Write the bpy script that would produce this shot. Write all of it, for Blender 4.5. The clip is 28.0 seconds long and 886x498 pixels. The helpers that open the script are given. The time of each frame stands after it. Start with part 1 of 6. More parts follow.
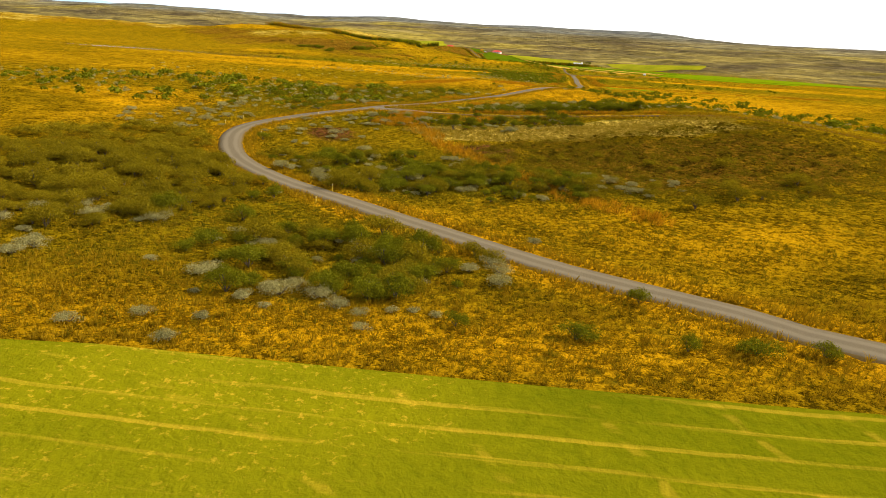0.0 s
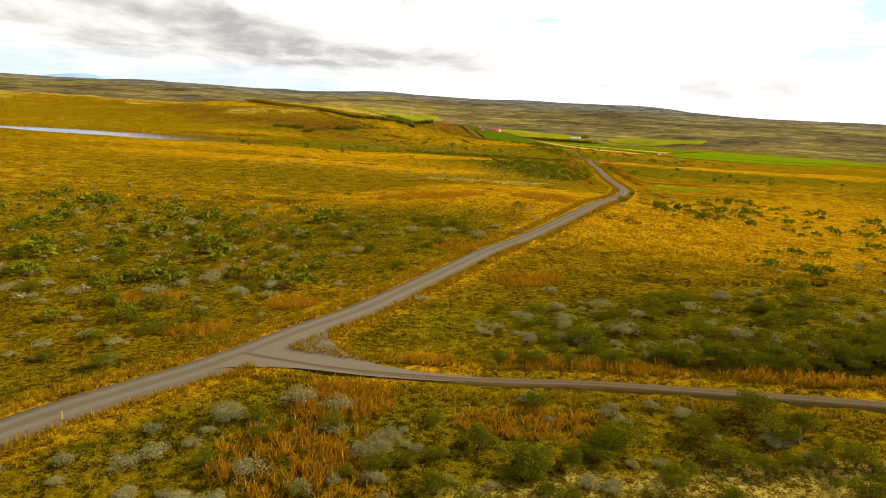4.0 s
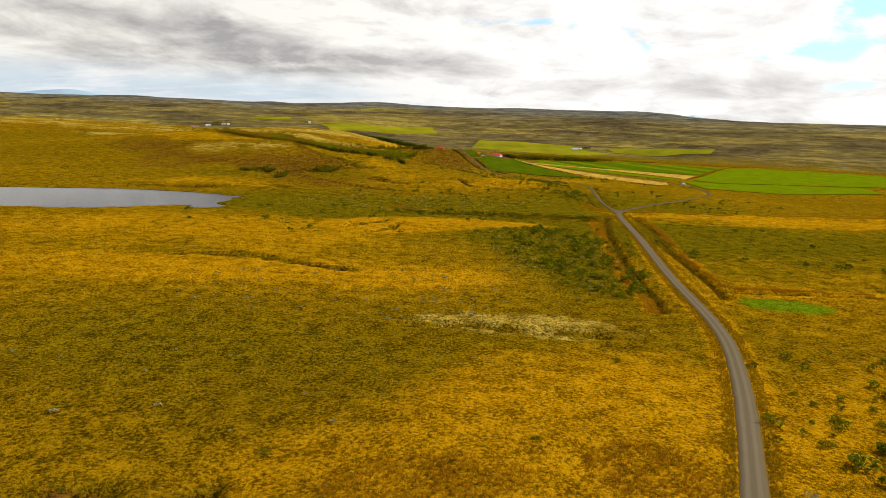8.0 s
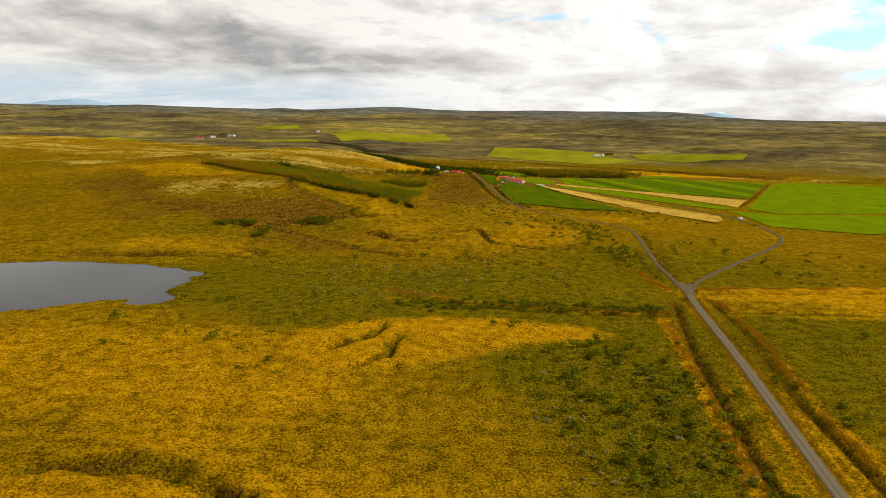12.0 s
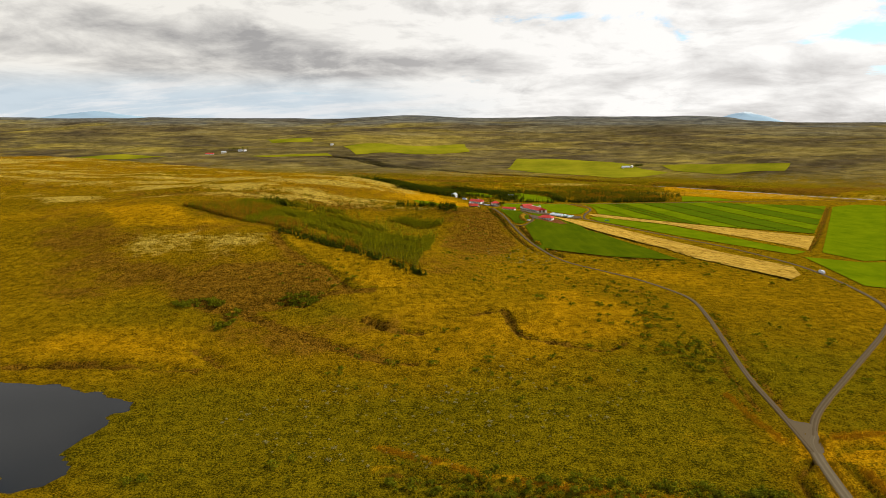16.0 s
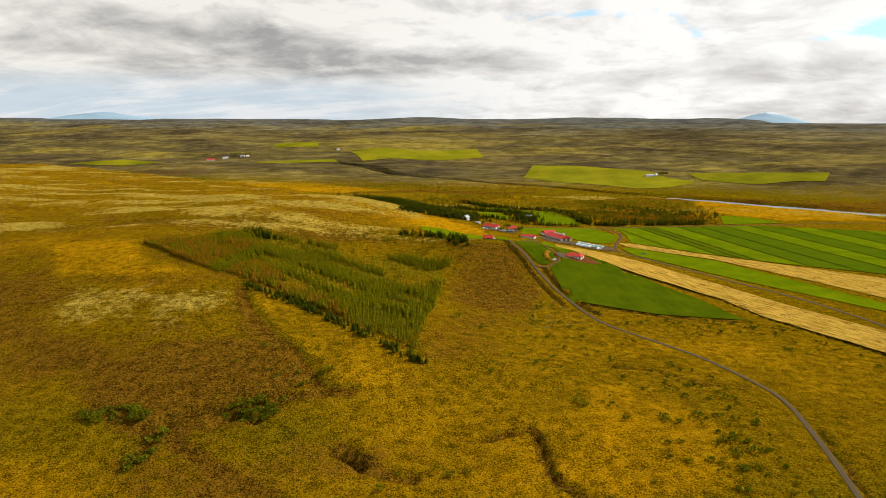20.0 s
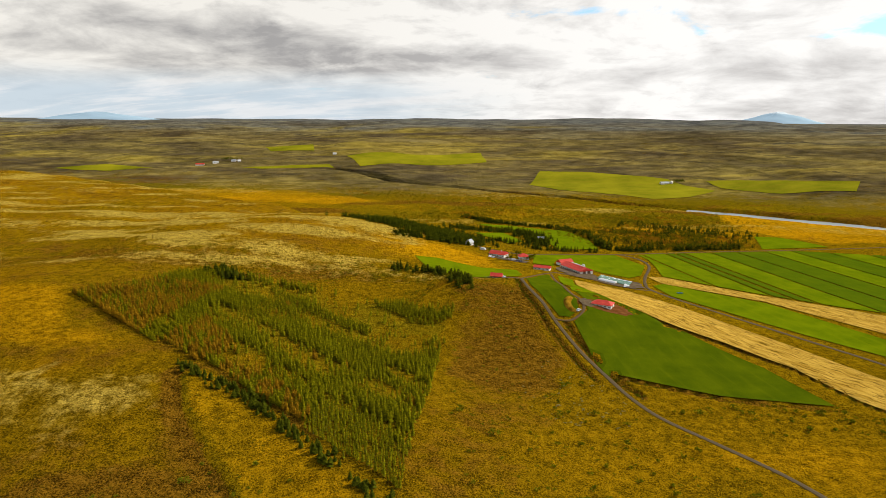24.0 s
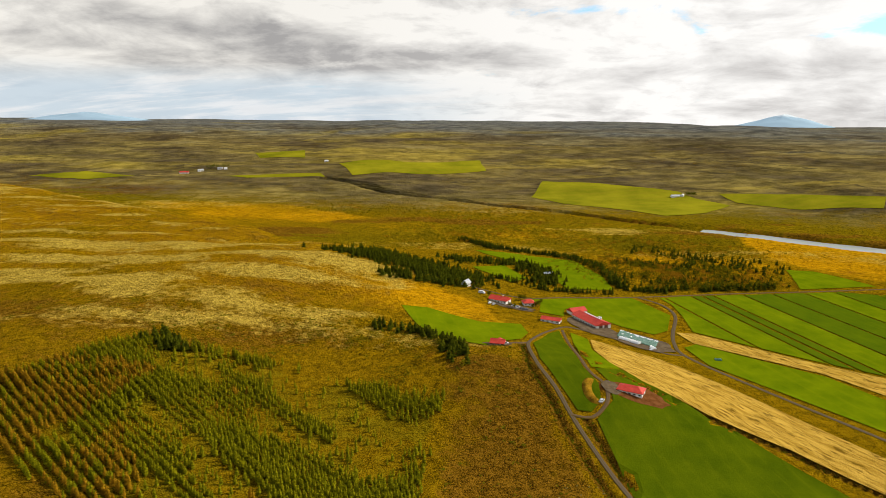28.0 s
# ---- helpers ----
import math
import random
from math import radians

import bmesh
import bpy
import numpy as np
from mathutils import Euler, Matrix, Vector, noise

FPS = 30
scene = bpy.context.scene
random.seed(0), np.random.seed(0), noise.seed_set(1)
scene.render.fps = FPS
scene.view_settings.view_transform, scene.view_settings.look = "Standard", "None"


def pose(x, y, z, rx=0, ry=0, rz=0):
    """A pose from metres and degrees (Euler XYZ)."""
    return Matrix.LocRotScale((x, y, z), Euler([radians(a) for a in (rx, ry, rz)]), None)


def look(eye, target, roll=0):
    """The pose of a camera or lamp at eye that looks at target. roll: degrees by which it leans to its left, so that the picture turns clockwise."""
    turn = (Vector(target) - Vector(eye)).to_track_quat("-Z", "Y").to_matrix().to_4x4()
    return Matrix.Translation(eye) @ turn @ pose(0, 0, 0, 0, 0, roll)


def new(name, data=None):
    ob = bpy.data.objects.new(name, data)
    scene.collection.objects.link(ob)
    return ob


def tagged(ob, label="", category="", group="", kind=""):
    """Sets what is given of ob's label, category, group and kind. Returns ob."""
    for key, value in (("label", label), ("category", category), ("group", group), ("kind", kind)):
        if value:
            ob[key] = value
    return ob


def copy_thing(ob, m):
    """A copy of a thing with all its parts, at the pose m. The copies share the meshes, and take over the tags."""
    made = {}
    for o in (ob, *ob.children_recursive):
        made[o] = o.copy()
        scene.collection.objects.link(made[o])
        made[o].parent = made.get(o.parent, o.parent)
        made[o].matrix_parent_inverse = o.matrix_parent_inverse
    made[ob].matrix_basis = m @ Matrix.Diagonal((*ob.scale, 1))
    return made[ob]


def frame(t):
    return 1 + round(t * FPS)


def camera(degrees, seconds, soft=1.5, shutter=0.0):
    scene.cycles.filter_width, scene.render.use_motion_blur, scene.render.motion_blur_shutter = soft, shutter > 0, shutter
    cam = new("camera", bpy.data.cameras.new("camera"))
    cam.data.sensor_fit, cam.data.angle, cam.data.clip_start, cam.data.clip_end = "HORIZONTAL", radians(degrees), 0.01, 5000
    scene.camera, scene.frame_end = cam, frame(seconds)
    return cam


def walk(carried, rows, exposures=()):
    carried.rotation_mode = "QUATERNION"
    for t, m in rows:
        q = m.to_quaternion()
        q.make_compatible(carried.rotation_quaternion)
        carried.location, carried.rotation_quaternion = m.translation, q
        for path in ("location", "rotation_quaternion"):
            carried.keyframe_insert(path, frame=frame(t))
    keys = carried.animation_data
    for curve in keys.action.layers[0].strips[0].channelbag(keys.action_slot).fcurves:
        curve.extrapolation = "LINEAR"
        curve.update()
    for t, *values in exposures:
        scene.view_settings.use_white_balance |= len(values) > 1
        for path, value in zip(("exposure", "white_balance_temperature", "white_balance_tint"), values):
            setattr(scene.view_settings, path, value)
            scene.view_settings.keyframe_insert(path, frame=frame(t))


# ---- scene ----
cam = camera(69.6, 28.0, soft=0.6)
PATH = [
    (0, (6.00, -160.28, 14.70), (5.37, -64.85, -15.17), 3.99),
    (0.5, (5.68, -148.72, 14.69), (4.81, -52.06, -10.93), 4.04),
    (1, (5.36, -137.17, 14.36), (4.16, -39.46, -6.87), 4.03),
    (2, (4.70, -114.06, 14.29), (3.59, -15.99, -5.25), 3.94),
    (3, (3.82, -90.90, 16.45), (3.04, 7.13, -3.27), 4.09),
    (4, (2.96, -68.21, 21.54), (2.37, 29.86, 2.00), 3.79),
    (4.5, (2.63, -57.30, 24.38), (2.11, 40.79, 4.95), 3.59),
    (6.5, (0.53, -11.14, 37.19), (0.55, 87.04, 18.20), 2.93),
    (7, (0.00, -0.00, 40.58), (0.00, 98.18, 21.60), 2.81),
    (8, (-0.62, 22.68, 47.25), (-0.83, 120.87, 28.32), 2.48),
    (9, (-0.95, 46.50, 53.71), (-1.60, 144.69, 34.78), 2.10),
    (10, (-1.80, 69.17, 60.48), (-2.96, 167.33, 41.41), 1.88),
    (11, (-2.42, 92.78, 66.55), (-4.21, 190.94, 47.58), 1.67),
    (12, (-2.74, 116.35, 73.84), (-5.38, 214.43, 54.52), 1.32),
    (12.5, (-3.13, 128.27, 77.01), (-6.04, 226.34, 57.67), 1.18),
    (14.5, (-3.90, 175.65, 90.06), (-8.40, 273.67, 70.79), 0.82),
    (15, (-3.27, 187.34, 93.28), (-8.32, 285.35, 74.06), 0.52),
    (16, (-2.77, 209.91, 99.18), (-8.72, 307.89, 80.09), 0.27),
    (17, (-3.74, 233.51, 101.19), (-10.10, 331.44, 81.98), 0.30),
    (18, (-4.51, 257.68, 104.24), (-11.55, 355.53, 84.86), 0.27),
    (19, (-4.78, 282.09, 110.13), (-12.52, 379.88, 90.69), 0.33),
    (20, (-6.42, 305.58, 116.87), (-14.28, 403.36, 97.44), 0.25),
    (21, (-8.30, 330.54, 123.76), (-16.23, 428.26, 104.02), 0.37),
    (21.5, (-8.84, 342.73, 126.32), (-16.88, 440.42, 106.51), 0.42),
    (23.5, (-11.83, 388.35, 127.26), (-20.01, 486.06, 107.61), 0.36),
    (24, (-12.21, 398.82, 129.89), (-20.40, 496.51, 110.14), 0.28),
    (25, (-11.54, 421.46, 135.18), (-19.97, 519.11, 115.35), 0.30),
    (26, (-11.92, 443.95, 140.12), (-20.26, 541.61, 120.29), 0.21),
    (27, (-12.76, 466.32, 145.12), (-21.13, 563.96, 125.21), 0.35),
    (28, (-14.25, 487.65, 150.08), (-22.31, 585.30, 130.06), 0.47),
]
walk(cam, [(t, look(eye, target, roll)) for t, eye, target, roll in PATH],
     exposures=[(0, 0.86), (1, 0.72), (2, 0.56), (4, 0.48), (7, 0.18), (12, 0.04), (16, 0.0), (28, 0.02)])

# ---- light ----
SUN_AZIMUTH, SUN_HEIGHT = radians(68), radians(36)
sun_way = Vector((math.sin(SUN_AZIMUTH) * math.cos(SUN_HEIGHT), math.cos(SUN_AZIMUTH) * math.cos(SUN_HEIGHT), math.sin(SUN_HEIGHT)))
sun_data = bpy.data.lights.new("sun", "SUN")
sun_data.energy, sun_data.angle, sun_data.color = 5.0, radians(0.6), (1.0, 0.91, 0.74)
sun = new("sun", sun_data)
sun.matrix_world = look(sun_way * 3000, (0, 0, 0))


class Nodes:
    """Short hand for a node tree."""

    def __init__(self, tree):
        self.tree = tree
        tree.nodes.clear()

    def add(self, kind, props=None, **inputs):
        node = self.tree.nodes.new(kind)
        for key, val in (props or {}).items():
            setattr(node, key, val)
        for key, val in inputs.items():
            self.plug(node, key.replace("_", " "), val)
        return node

    def plug(self, node, key, val):
        slot = node.inputs[int(key[1:])] if key[0] == "i" and key[1:].isdigit() else node.inputs[key]
        if isinstance(val, bpy.types.NodeSocket):
            self.tree.links.new(val, slot)
        elif isinstance(val, tuple) and len(val) == 3 and slot.type == "RGBA":
            slot.default_value = (*val, 1)
        else:
            slot.default_value = val

    def math(self, op, a, b=0.0, c=None, clamp=False):
        ins = {"i0": a, "i1": b}
        if c is not None:
            ins["i2"] = c
        return self.add("ShaderNodeMath", {"operation": op, "use_clamp": clamp}, **ins).outputs[0]

    def mix(self, fac, a, b, blend="MIX"):
        node = self.add("ShaderNodeMix", {"data_type": "RGBA", "blend_type": blend})
        for k, val in ((0, fac), (6, a), (7, b)):
            self.plug(node, f"i{k}", val)
        return node.outputs[2]

    def noise(self, vec, scale, detail=4.0, rough=0.55, lift=0.0):
        node = self.add("ShaderNodeTexNoise", {"noise_dimensions": "3D"}, Vector=vec, Scale=scale, Detail=detail, Roughness=rough, Distortion=lift)
        return node.outputs["Fac"]

    def ramp(self, fac, lo, hi):
        return self.add("ShaderNodeMapRange", {"interpolation_type": "SMOOTHSTEP", "clamp": True}, i0=fac, i1=lo, i2=hi).outputs[0]

    def scaled(self, vec, s):
        return self.add("ShaderNodeVectorMath", {"operation": "MULTIPLY"}, i0=vec, i1=s).outputs[0]


def make_world():
    world = bpy.data.worlds.new("sky")
    scene.world = world
    world.use_nodes = True
    n = Nodes(world.node_tree)
    out = n.add("ShaderNodeOutputWorld")
    sky = n.add("ShaderNodeTexSky", {"sky_type": "NISHITA", "sun_disc": False, "sun_elevation": SUN_HEIGHT, "sun_rotation": SUN_AZIMUTH, "air_density": 1.0, "dust_density": 0.6})
    blue = n.mix(1.0, sky.outputs[0], (0.11, 0.12, 0.13), "MULTIPLY")
    way = n.add("ShaderNodeTexCoord").outputs["Generated"]
    part = n.add("ShaderNodeSeparateXYZ", Vector=way)
    turn = n.math("ARCTAN2", part.outputs[0], part.outputs[1])
    rise = n.math("MAXIMUM", n.math("ARCSINE", part.outputs[2]), -0.02)
    # A flat layer of cloud, seen in perspective.
    deep = n.math("ADD", n.math("MAXIMUM", part.outputs[2], 0.0), 0.22)
    place = n.add("ShaderNodeCombineXYZ", X=n.math("DIVIDE", part.outputs[0], deep), Y=n.math("DIVIDE", part.outputs[1], deep), Z=0.37).outputs[0]
    bank = n.noise(place, 0.8, 3.0, 0.5)
    puffs = n.noise(place, 2.1, 12.0, 0.60, 0.25)
    shifted = n.add("ShaderNodeVectorMath", {"operation": "ADD"}, i0=place, i1=(0.07, -0.09, 0.0)).outputs[0]
    lit = n.math("MULTIPLY", n.math("SUBTRACT", puffs, n.noise(shifted, 2.1, 12.0, 0.60, 0.25)), 3.4)
    wisps = n.noise(n.scaled(place, (0.45, 1.3, 1.0)), 2.4, 8.0, 0.62, 0.2)

    def spot(a, e, ra, re):
        u = n.math("DIVIDE", n.math("SUBTRACT", turn, radians(a)), radians(ra))
        v = n.math("DIVIDE", n.math("SUBTRACT", rise, radians(e)), radians(re))
        r = n.math("ADD", n.math("MULTIPLY", u, u), n.math("MULTIPLY", v, v))
        return n.math("EXPONENT", n.math("MULTIPLY", r, -1.0))

    def total(*values):
        out = values[0]
        for item in values[1:]:
            out = n.math("ADD", out, item)
        return out

    lumpy = total(n.math("MULTIPLY", puffs, 0.66), n.math("MULTIPLY", bank, 0.26), n.math("MULTIPLY", wisps, 0.08))
    shade = total(lumpy, n.math("MULTIPLY", spot(-24, 6.6, 20, 2.2), 0.09), n.math("MULTIPLY", spot(-8, 4.9, 14, 1.2), 0.12), n.math("MULTIPLY", spot(-30, 10.5, 14, 1.6), -0.16),
                  n.math("MULTIPLY", spot(22, 4.0, 8, 0.8), 0.13), n.math("MULTIPLY", spot(18, 8.0, 16, 3.0), -0.05), n.math("MULTIPLY", spot(26, 0.9, 14, 0.8), 0.10))
    belly = n.math("SUBTRACT", n.math("MULTIPLY", n.ramp(shade, 0.46, 0.67), 0.82), lit, clamp=True)
    gap = total(n.math("SUBTRACT", 1.0, lumpy), n.math("MULTIPLY", spot(27, 6.6, 7, 0.9), 0.17), n.math("MULTIPLY", spot(31, 10.0, 6, 2.2), 0.20), n.math("MULTIPLY", spot(8.5, 9.0, 4.5, 0.7), 0.17), n.math("MULTIPLY", spot(31, 4.2, 3, 0.7), 0.20), n.math("MULTIPLY", spot(-14, 2.6, 6, 0.3), 0.16),
                n.math("MULTIPLY", n.ramp(rise, 0.22, 0.5), 0.10))
    open_sky = n.math("MULTIPLY", n.ramp(gap, 0.61, 0.69), 0.9)
    side = n.ramp(turn, -0.5, 0.35)
    white = n.mix(side, (0.90, 0.87, 0.81), (1.02, 1.00, 0.97))
    grey = n.mix(side, (0.37, 0.36, 0.355), (0.60, 0.58, 0.565))
    cloud = n.mix(belly, white, grey)
    low = n.math("MULTIPLY", n.ramp(rise, radians(4.6), radians(2.0)), n.ramp(turn, radians(6), radians(-16)))
    veil = n.mix(n.ramp(wisps, 0.45, 0.62), (0.56, 0.67, 0.76), (0.80, 0.83, 0.86))
    full = n.mix(open_sky, cloud, n.mix(0.35, n.mix(1.0, blue, (1.15, 1.35, 1.5), "MULTIPLY"), (0.35, 0.75, 0.95)))
    full = n.mix(n.math("MULTIPLY", low, 0.85), full, veil)
    high = n.ramp(rise, 0.20, 0.60)
    full = n.mix(n.math("MULTIPLY", high, 0.45), full, blue)
    back = n.add("ShaderNodeBackground", Color=full, Strength=1.0)
    n.tree.links.new(back.outputs[0], out.inputs[0])


make_world()

# ---- materials ----
def material(name):
    mat = bpy.data.materials.new(name)
    mat.use_nodes = True
    n = Nodes(mat.node_tree)
    out = n.add("ShaderNodeOutputMaterial")
    shade = n.add("ShaderNodeBsdfPrincipled")
    n.tree.links.new(shade.outputs[0], out.inputs[0])
    return mat, n, shade


def world_place(n):
    return n.add("ShaderNodeNewGeometry").outputs["Position"]


def finish(n, shade, colour, rough=0.9, bump=None, depth=0.1, gloss=0.2):
    n.plug(shade, "Base Color", colour)
    n.plug(shade, "Roughness", rough)
    n.plug(shade, "Specular IOR Level", gloss)
    if bump is not None:
        relief = n.add("ShaderNodeBump", Strength=1.0, Distance=depth, Height=bump)
        n.plug(shade, "Normal", relief.outputs[0])


def mottled(name, dark, light, scale=1.0, rough=0.85, depth=0.02, gloss=0.25, metal=0.0, stain=None):
    """A surface that varies at two scales between two colours."""
    mat, n, shade = material(name)
    p = world_place(n)
    fine, wide = n.noise(p, 6.0 * scale, 6.0, 0.65), n.noise(p, 0.6 * scale, 4.0)
    colour = n.mix(n.ramp(n.math("ADD", n.math("MULTIPLY", fine, 0.5), n.math("MULTIPLY", wide, 0.5)), 0.35, 0.65), dark, light)
    if stain:
        colour = n.mix(n.math("MULTIPLY", n.ramp(n.noise(p, 1.7 * scale, 5.0), 0.55, 0.72), 0.6), colour, stain)
    n.plug(shade, "Metallic", metal)
    finish(n, shade, colour, rough, fine, depth, gloss)
    return mat


def ground_material():
    """Moor ground: the cover of each place comes from two colour attributes."""
    mat, n, shade = material("moorland")
    p = world_place(n)
    cover = n.add("ShaderNodeVertexColor", {"layer_name": "cover"})
    extra = n.add("ShaderNodeVertexColor", {"layer_name": "extra"})
    c = n.add("ShaderNodeSeparateColor", Color=cover.outputs[0])
    e = n.add("ShaderNodeSeparateColor", Color=extra.outputs[0])
    tuft = n.noise(p, 1.5, 6.0, 0.7)
    tussock = n.noise(p, 0.22, 5.0, 0.62)
    patch = n.noise(p, 0.035, 6.0, 0.6)
    broad_patch = n.noise(p, 0.007, 5.0, 0.6)
    clump = n.noise(p, 0.09, 5.0, 0.65)
    grit = n.noise(p, 6.5, 4.0, 0.7)
    bands = n.noise(n.scaled(p, (0.22, 1.0, 2.0)), 0.0045, 8.0, 0.62)
    specks = n.add("ShaderNodeTexVoronoi", {"feature": "F1"}, Vector=p, Scale=0.55).outputs["Distance"]
    jitter = n.math("ADD", n.math("MULTIPLY", n.math("SUBTRACT", patch, 0.5), 1.1), n.math("ADD", n.math("MULTIPLY", n.math("SUBTRACT", tussock, 0.5), 0.7), n.math("MULTIPLY", n.math("SUBTRACT", clump, 0.5), 0.9)))

    mild = n.math("ADD", n.math("MULTIPLY", n.math("SUBTRACT", patch, 0.5), 0.6), n.math("ADD", n.math("MULTIPLY", n.math("SUBTRACT", tussock, 0.5), 0.25), n.math("MULTIPLY", n.math("SUBTRACT", clump, 0.5), 0.35)))

    def mildly(value, lo, hi):
        return n.ramp(n.math("ADD", value, mild), lo, hi)

    def masked(value, lo=0.35, hi=0.65):
        return n.ramp(n.math("ADD", value, jitter), lo, hi)

    cushion = n.add("ShaderNodeTexVoronoi", {"feature": "F1"}, Vector=n.add("ShaderNodeVectorMath", {"operation": "ADD"}, i0=p, i1=n.scaled(n.add("ShaderNodeTexNoise", Vector=p, Scale=0.8, Detail=3.0).outputs["Color"], (1.6, 1.6, 1.6))).outputs[0], Scale=0.42).outputs["Distance"]
    # sward colour grain that also paints shade into the bump's pits
    shaded_grain = n.ramp(n.math("ADD", n.math("MULTIPLY", grit, 0.34), n.math("ADD", n.math("MULTIPLY", tuft, 0.46), n.math("MULTIPLY", tussock, 0.20))), 0.435, 0.565)
    olive = n.mix(shaded_grain, (0.048, 0.030, 0.001), (0.300, 0.172, 0.003))
    gold = n.mix(shaded_grain, (0.125, 0.061, 0.001), (0.58, 0.290, 0.004))
    green = n.mix(shaded_grain, (0.026, 0.023, 0.001), (0.205, 0.145, 0.003))
    heath = n.mix(shaded_grain, (0.024, 0.012, 0.001), (0.240, 0.120, 0.008))
    moss = n.mix(shaded_grain, (0.095, 0.060, 0.004), (0.56, 0.385, 0.055))
    soil = n.mix(shaded_grain, (0.032, 0.012, 0.003), (0.170, 0.066, 0.016))
    wood = n.mix(shaded_grain, (0.036, 0.028, 0.001), (0.235, 0.160, 0.004))
    bright = n.mix(shaded_grain, (0.060, 0.105, 0.002), (0.19, 0.24, 0.005))
    colour = olive
    colour = n.mix(mildly(c.outputs[1], 0.15, 0.85), colour, green)
    colour = n.mix(mildly(c.outputs[0], 0.2, 0.9), colour, gold)
    colour = n.mix(masked(c.outputs[2], 0.32, 0.70), colour, heath)
    colour = n.mix(masked(cover.outputs[1], 0.35, 0.85), colour, moss)
    colour = n.mix(masked(e.outputs[1]), colour, wood)
    colour = n.mix(masked(e.outputs[2], 0.45, 0.6), colour, bright)
    colour = n.mix(masked(e.outputs[0], 0.40, 0.85), colour, soil)
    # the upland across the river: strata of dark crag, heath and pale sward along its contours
    up = n.add("ShaderNodeSeparateXYZ", Vector=p).outputs[2]
    strata = n.noise(n.scaled(p, (0.0030, 0.0046, 0.05)), 1.0, 9.0, 0.64, 0.4)
    thin = n.noise(n.scaled(p, (0.020, 0.030, 0.14)), 1.0, 7.0, 0.60, 0.3)
    fine_tone = n.math("ADD", 0.62, n.math("MULTIPLY", n.ramp(thin, 0.32, 0.68), 0.76))
    upland = n.mix(n.ramp(strata, 0.36, 0.64), (0.070, 0.053, 0.029), (0.215, 0.162, 0.045))
    upland = n.mix(n.math("MULTIPLY", n.ramp(bands, 0.54, 0.66), 0.55), upland, (0.34, 0.255, 0.032))
    upland = n.mix(1.0, upland, n.add("ShaderNodeCombineColor", Red=fine_tone, Green=fine_tone, Blue=fine_tone).outputs[0], "MULTIPLY")
    step = n.math("FRACT", n.math("ADD", n.math("DIVIDE", up, 24.0), n.math("MULTIPLY", strata, 2.2)))
    scarp = n.math("MULTIPLY", n.ramp(n.math("ABSOLUTE", n.math("SUBTRACT", step, 0.5)), 0.075, 0.03), n.ramp(strata, 0.44, 0.54))
    upland = n.mix(n.math("MULTIPLY", scarp, 0.65), upland, (0.028, 0.025, 0.022))
    colour = n.mix(n.math("MULTIPLY", n.ramp(n.math("ADD", extra.outputs[1], jitter), 0.0, 0.9), 0.95), colour, upland)
    # aerial haze painted as a blue-grey tint over the high rock
    hazy_crag = n.mix(n.ramp(thin, 0.36, 0.64), (0.058, 0.064, 0.070), (0.140, 0.146, 0.138))
    colour = n.mix(n.math("MULTIPLY", n.ramp(n.math("ADD", up, n.math("MULTIPLY", n.math("SUBTRACT", strata, 0.5), 150.0)), 70.0, 140.0), 0.85), colour, hazy_crag)
    fleck = n.math("MULTIPLY", n.math("MULTIPLY", n.ramp(specks, 0.42, 0.20), n.ramp(clump, 0.47, 0.60)), n.ramp(n.math("ADD", c.outputs[1], jitter), 0.2, 0.6))
    colour = n.mix(n.math("MULTIPLY", fleck, 0.7), colour, n.mix(grit, (0.020, 0.022, 0.002), (0.085, 0.080, 0.004)))
    vary = n.math("ADD", 0.56, n.math("ADD", n.math("MULTIPLY", clump, 0.20), n.math("ADD", n.math("MULTIPLY", patch, 0.34), n.math("MULTIPLY", broad_patch, 0.38))))
    colour = n.mix(1.0, colour, n.add("ShaderNodeCombineColor", Red=vary, Green=vary, Blue=vary).outputs[0], "MULTIPLY")
    lumpy = n.math("MULTIPLY", n.ramp(cushion, 0.75, 0.1), n.ramp(n.math("ADD", n.math("ADD", c.outputs[2], cover.outputs[1]), jitter), -0.1, 0.9))
    relief = n.math("ADD", n.math("MULTIPLY", tuft, 0.55), n.math("SUBTRACT", n.math("MULTIPLY", tussock, 0.7), n.math("MULTIPLY", specks, 0.12)))
    relief = n.math("ADD", relief, n.math("ADD", n.math("MULTIPLY", clump, 0.7), n.math("ADD", n.math("MULTIPLY", grit, 0.12), n.math("MULTIPLY", lumpy, 0.35))))
    relief = n.math("ADD", relief, n.math("MULTIPLY", n.math("MULTIPLY", thin, 5.0), n.ramp(extra.outputs[1], 0.1, 0.9)))
    finish(n, shade, colour, 1.0, relief, 2.2, 0.0)
    return mat


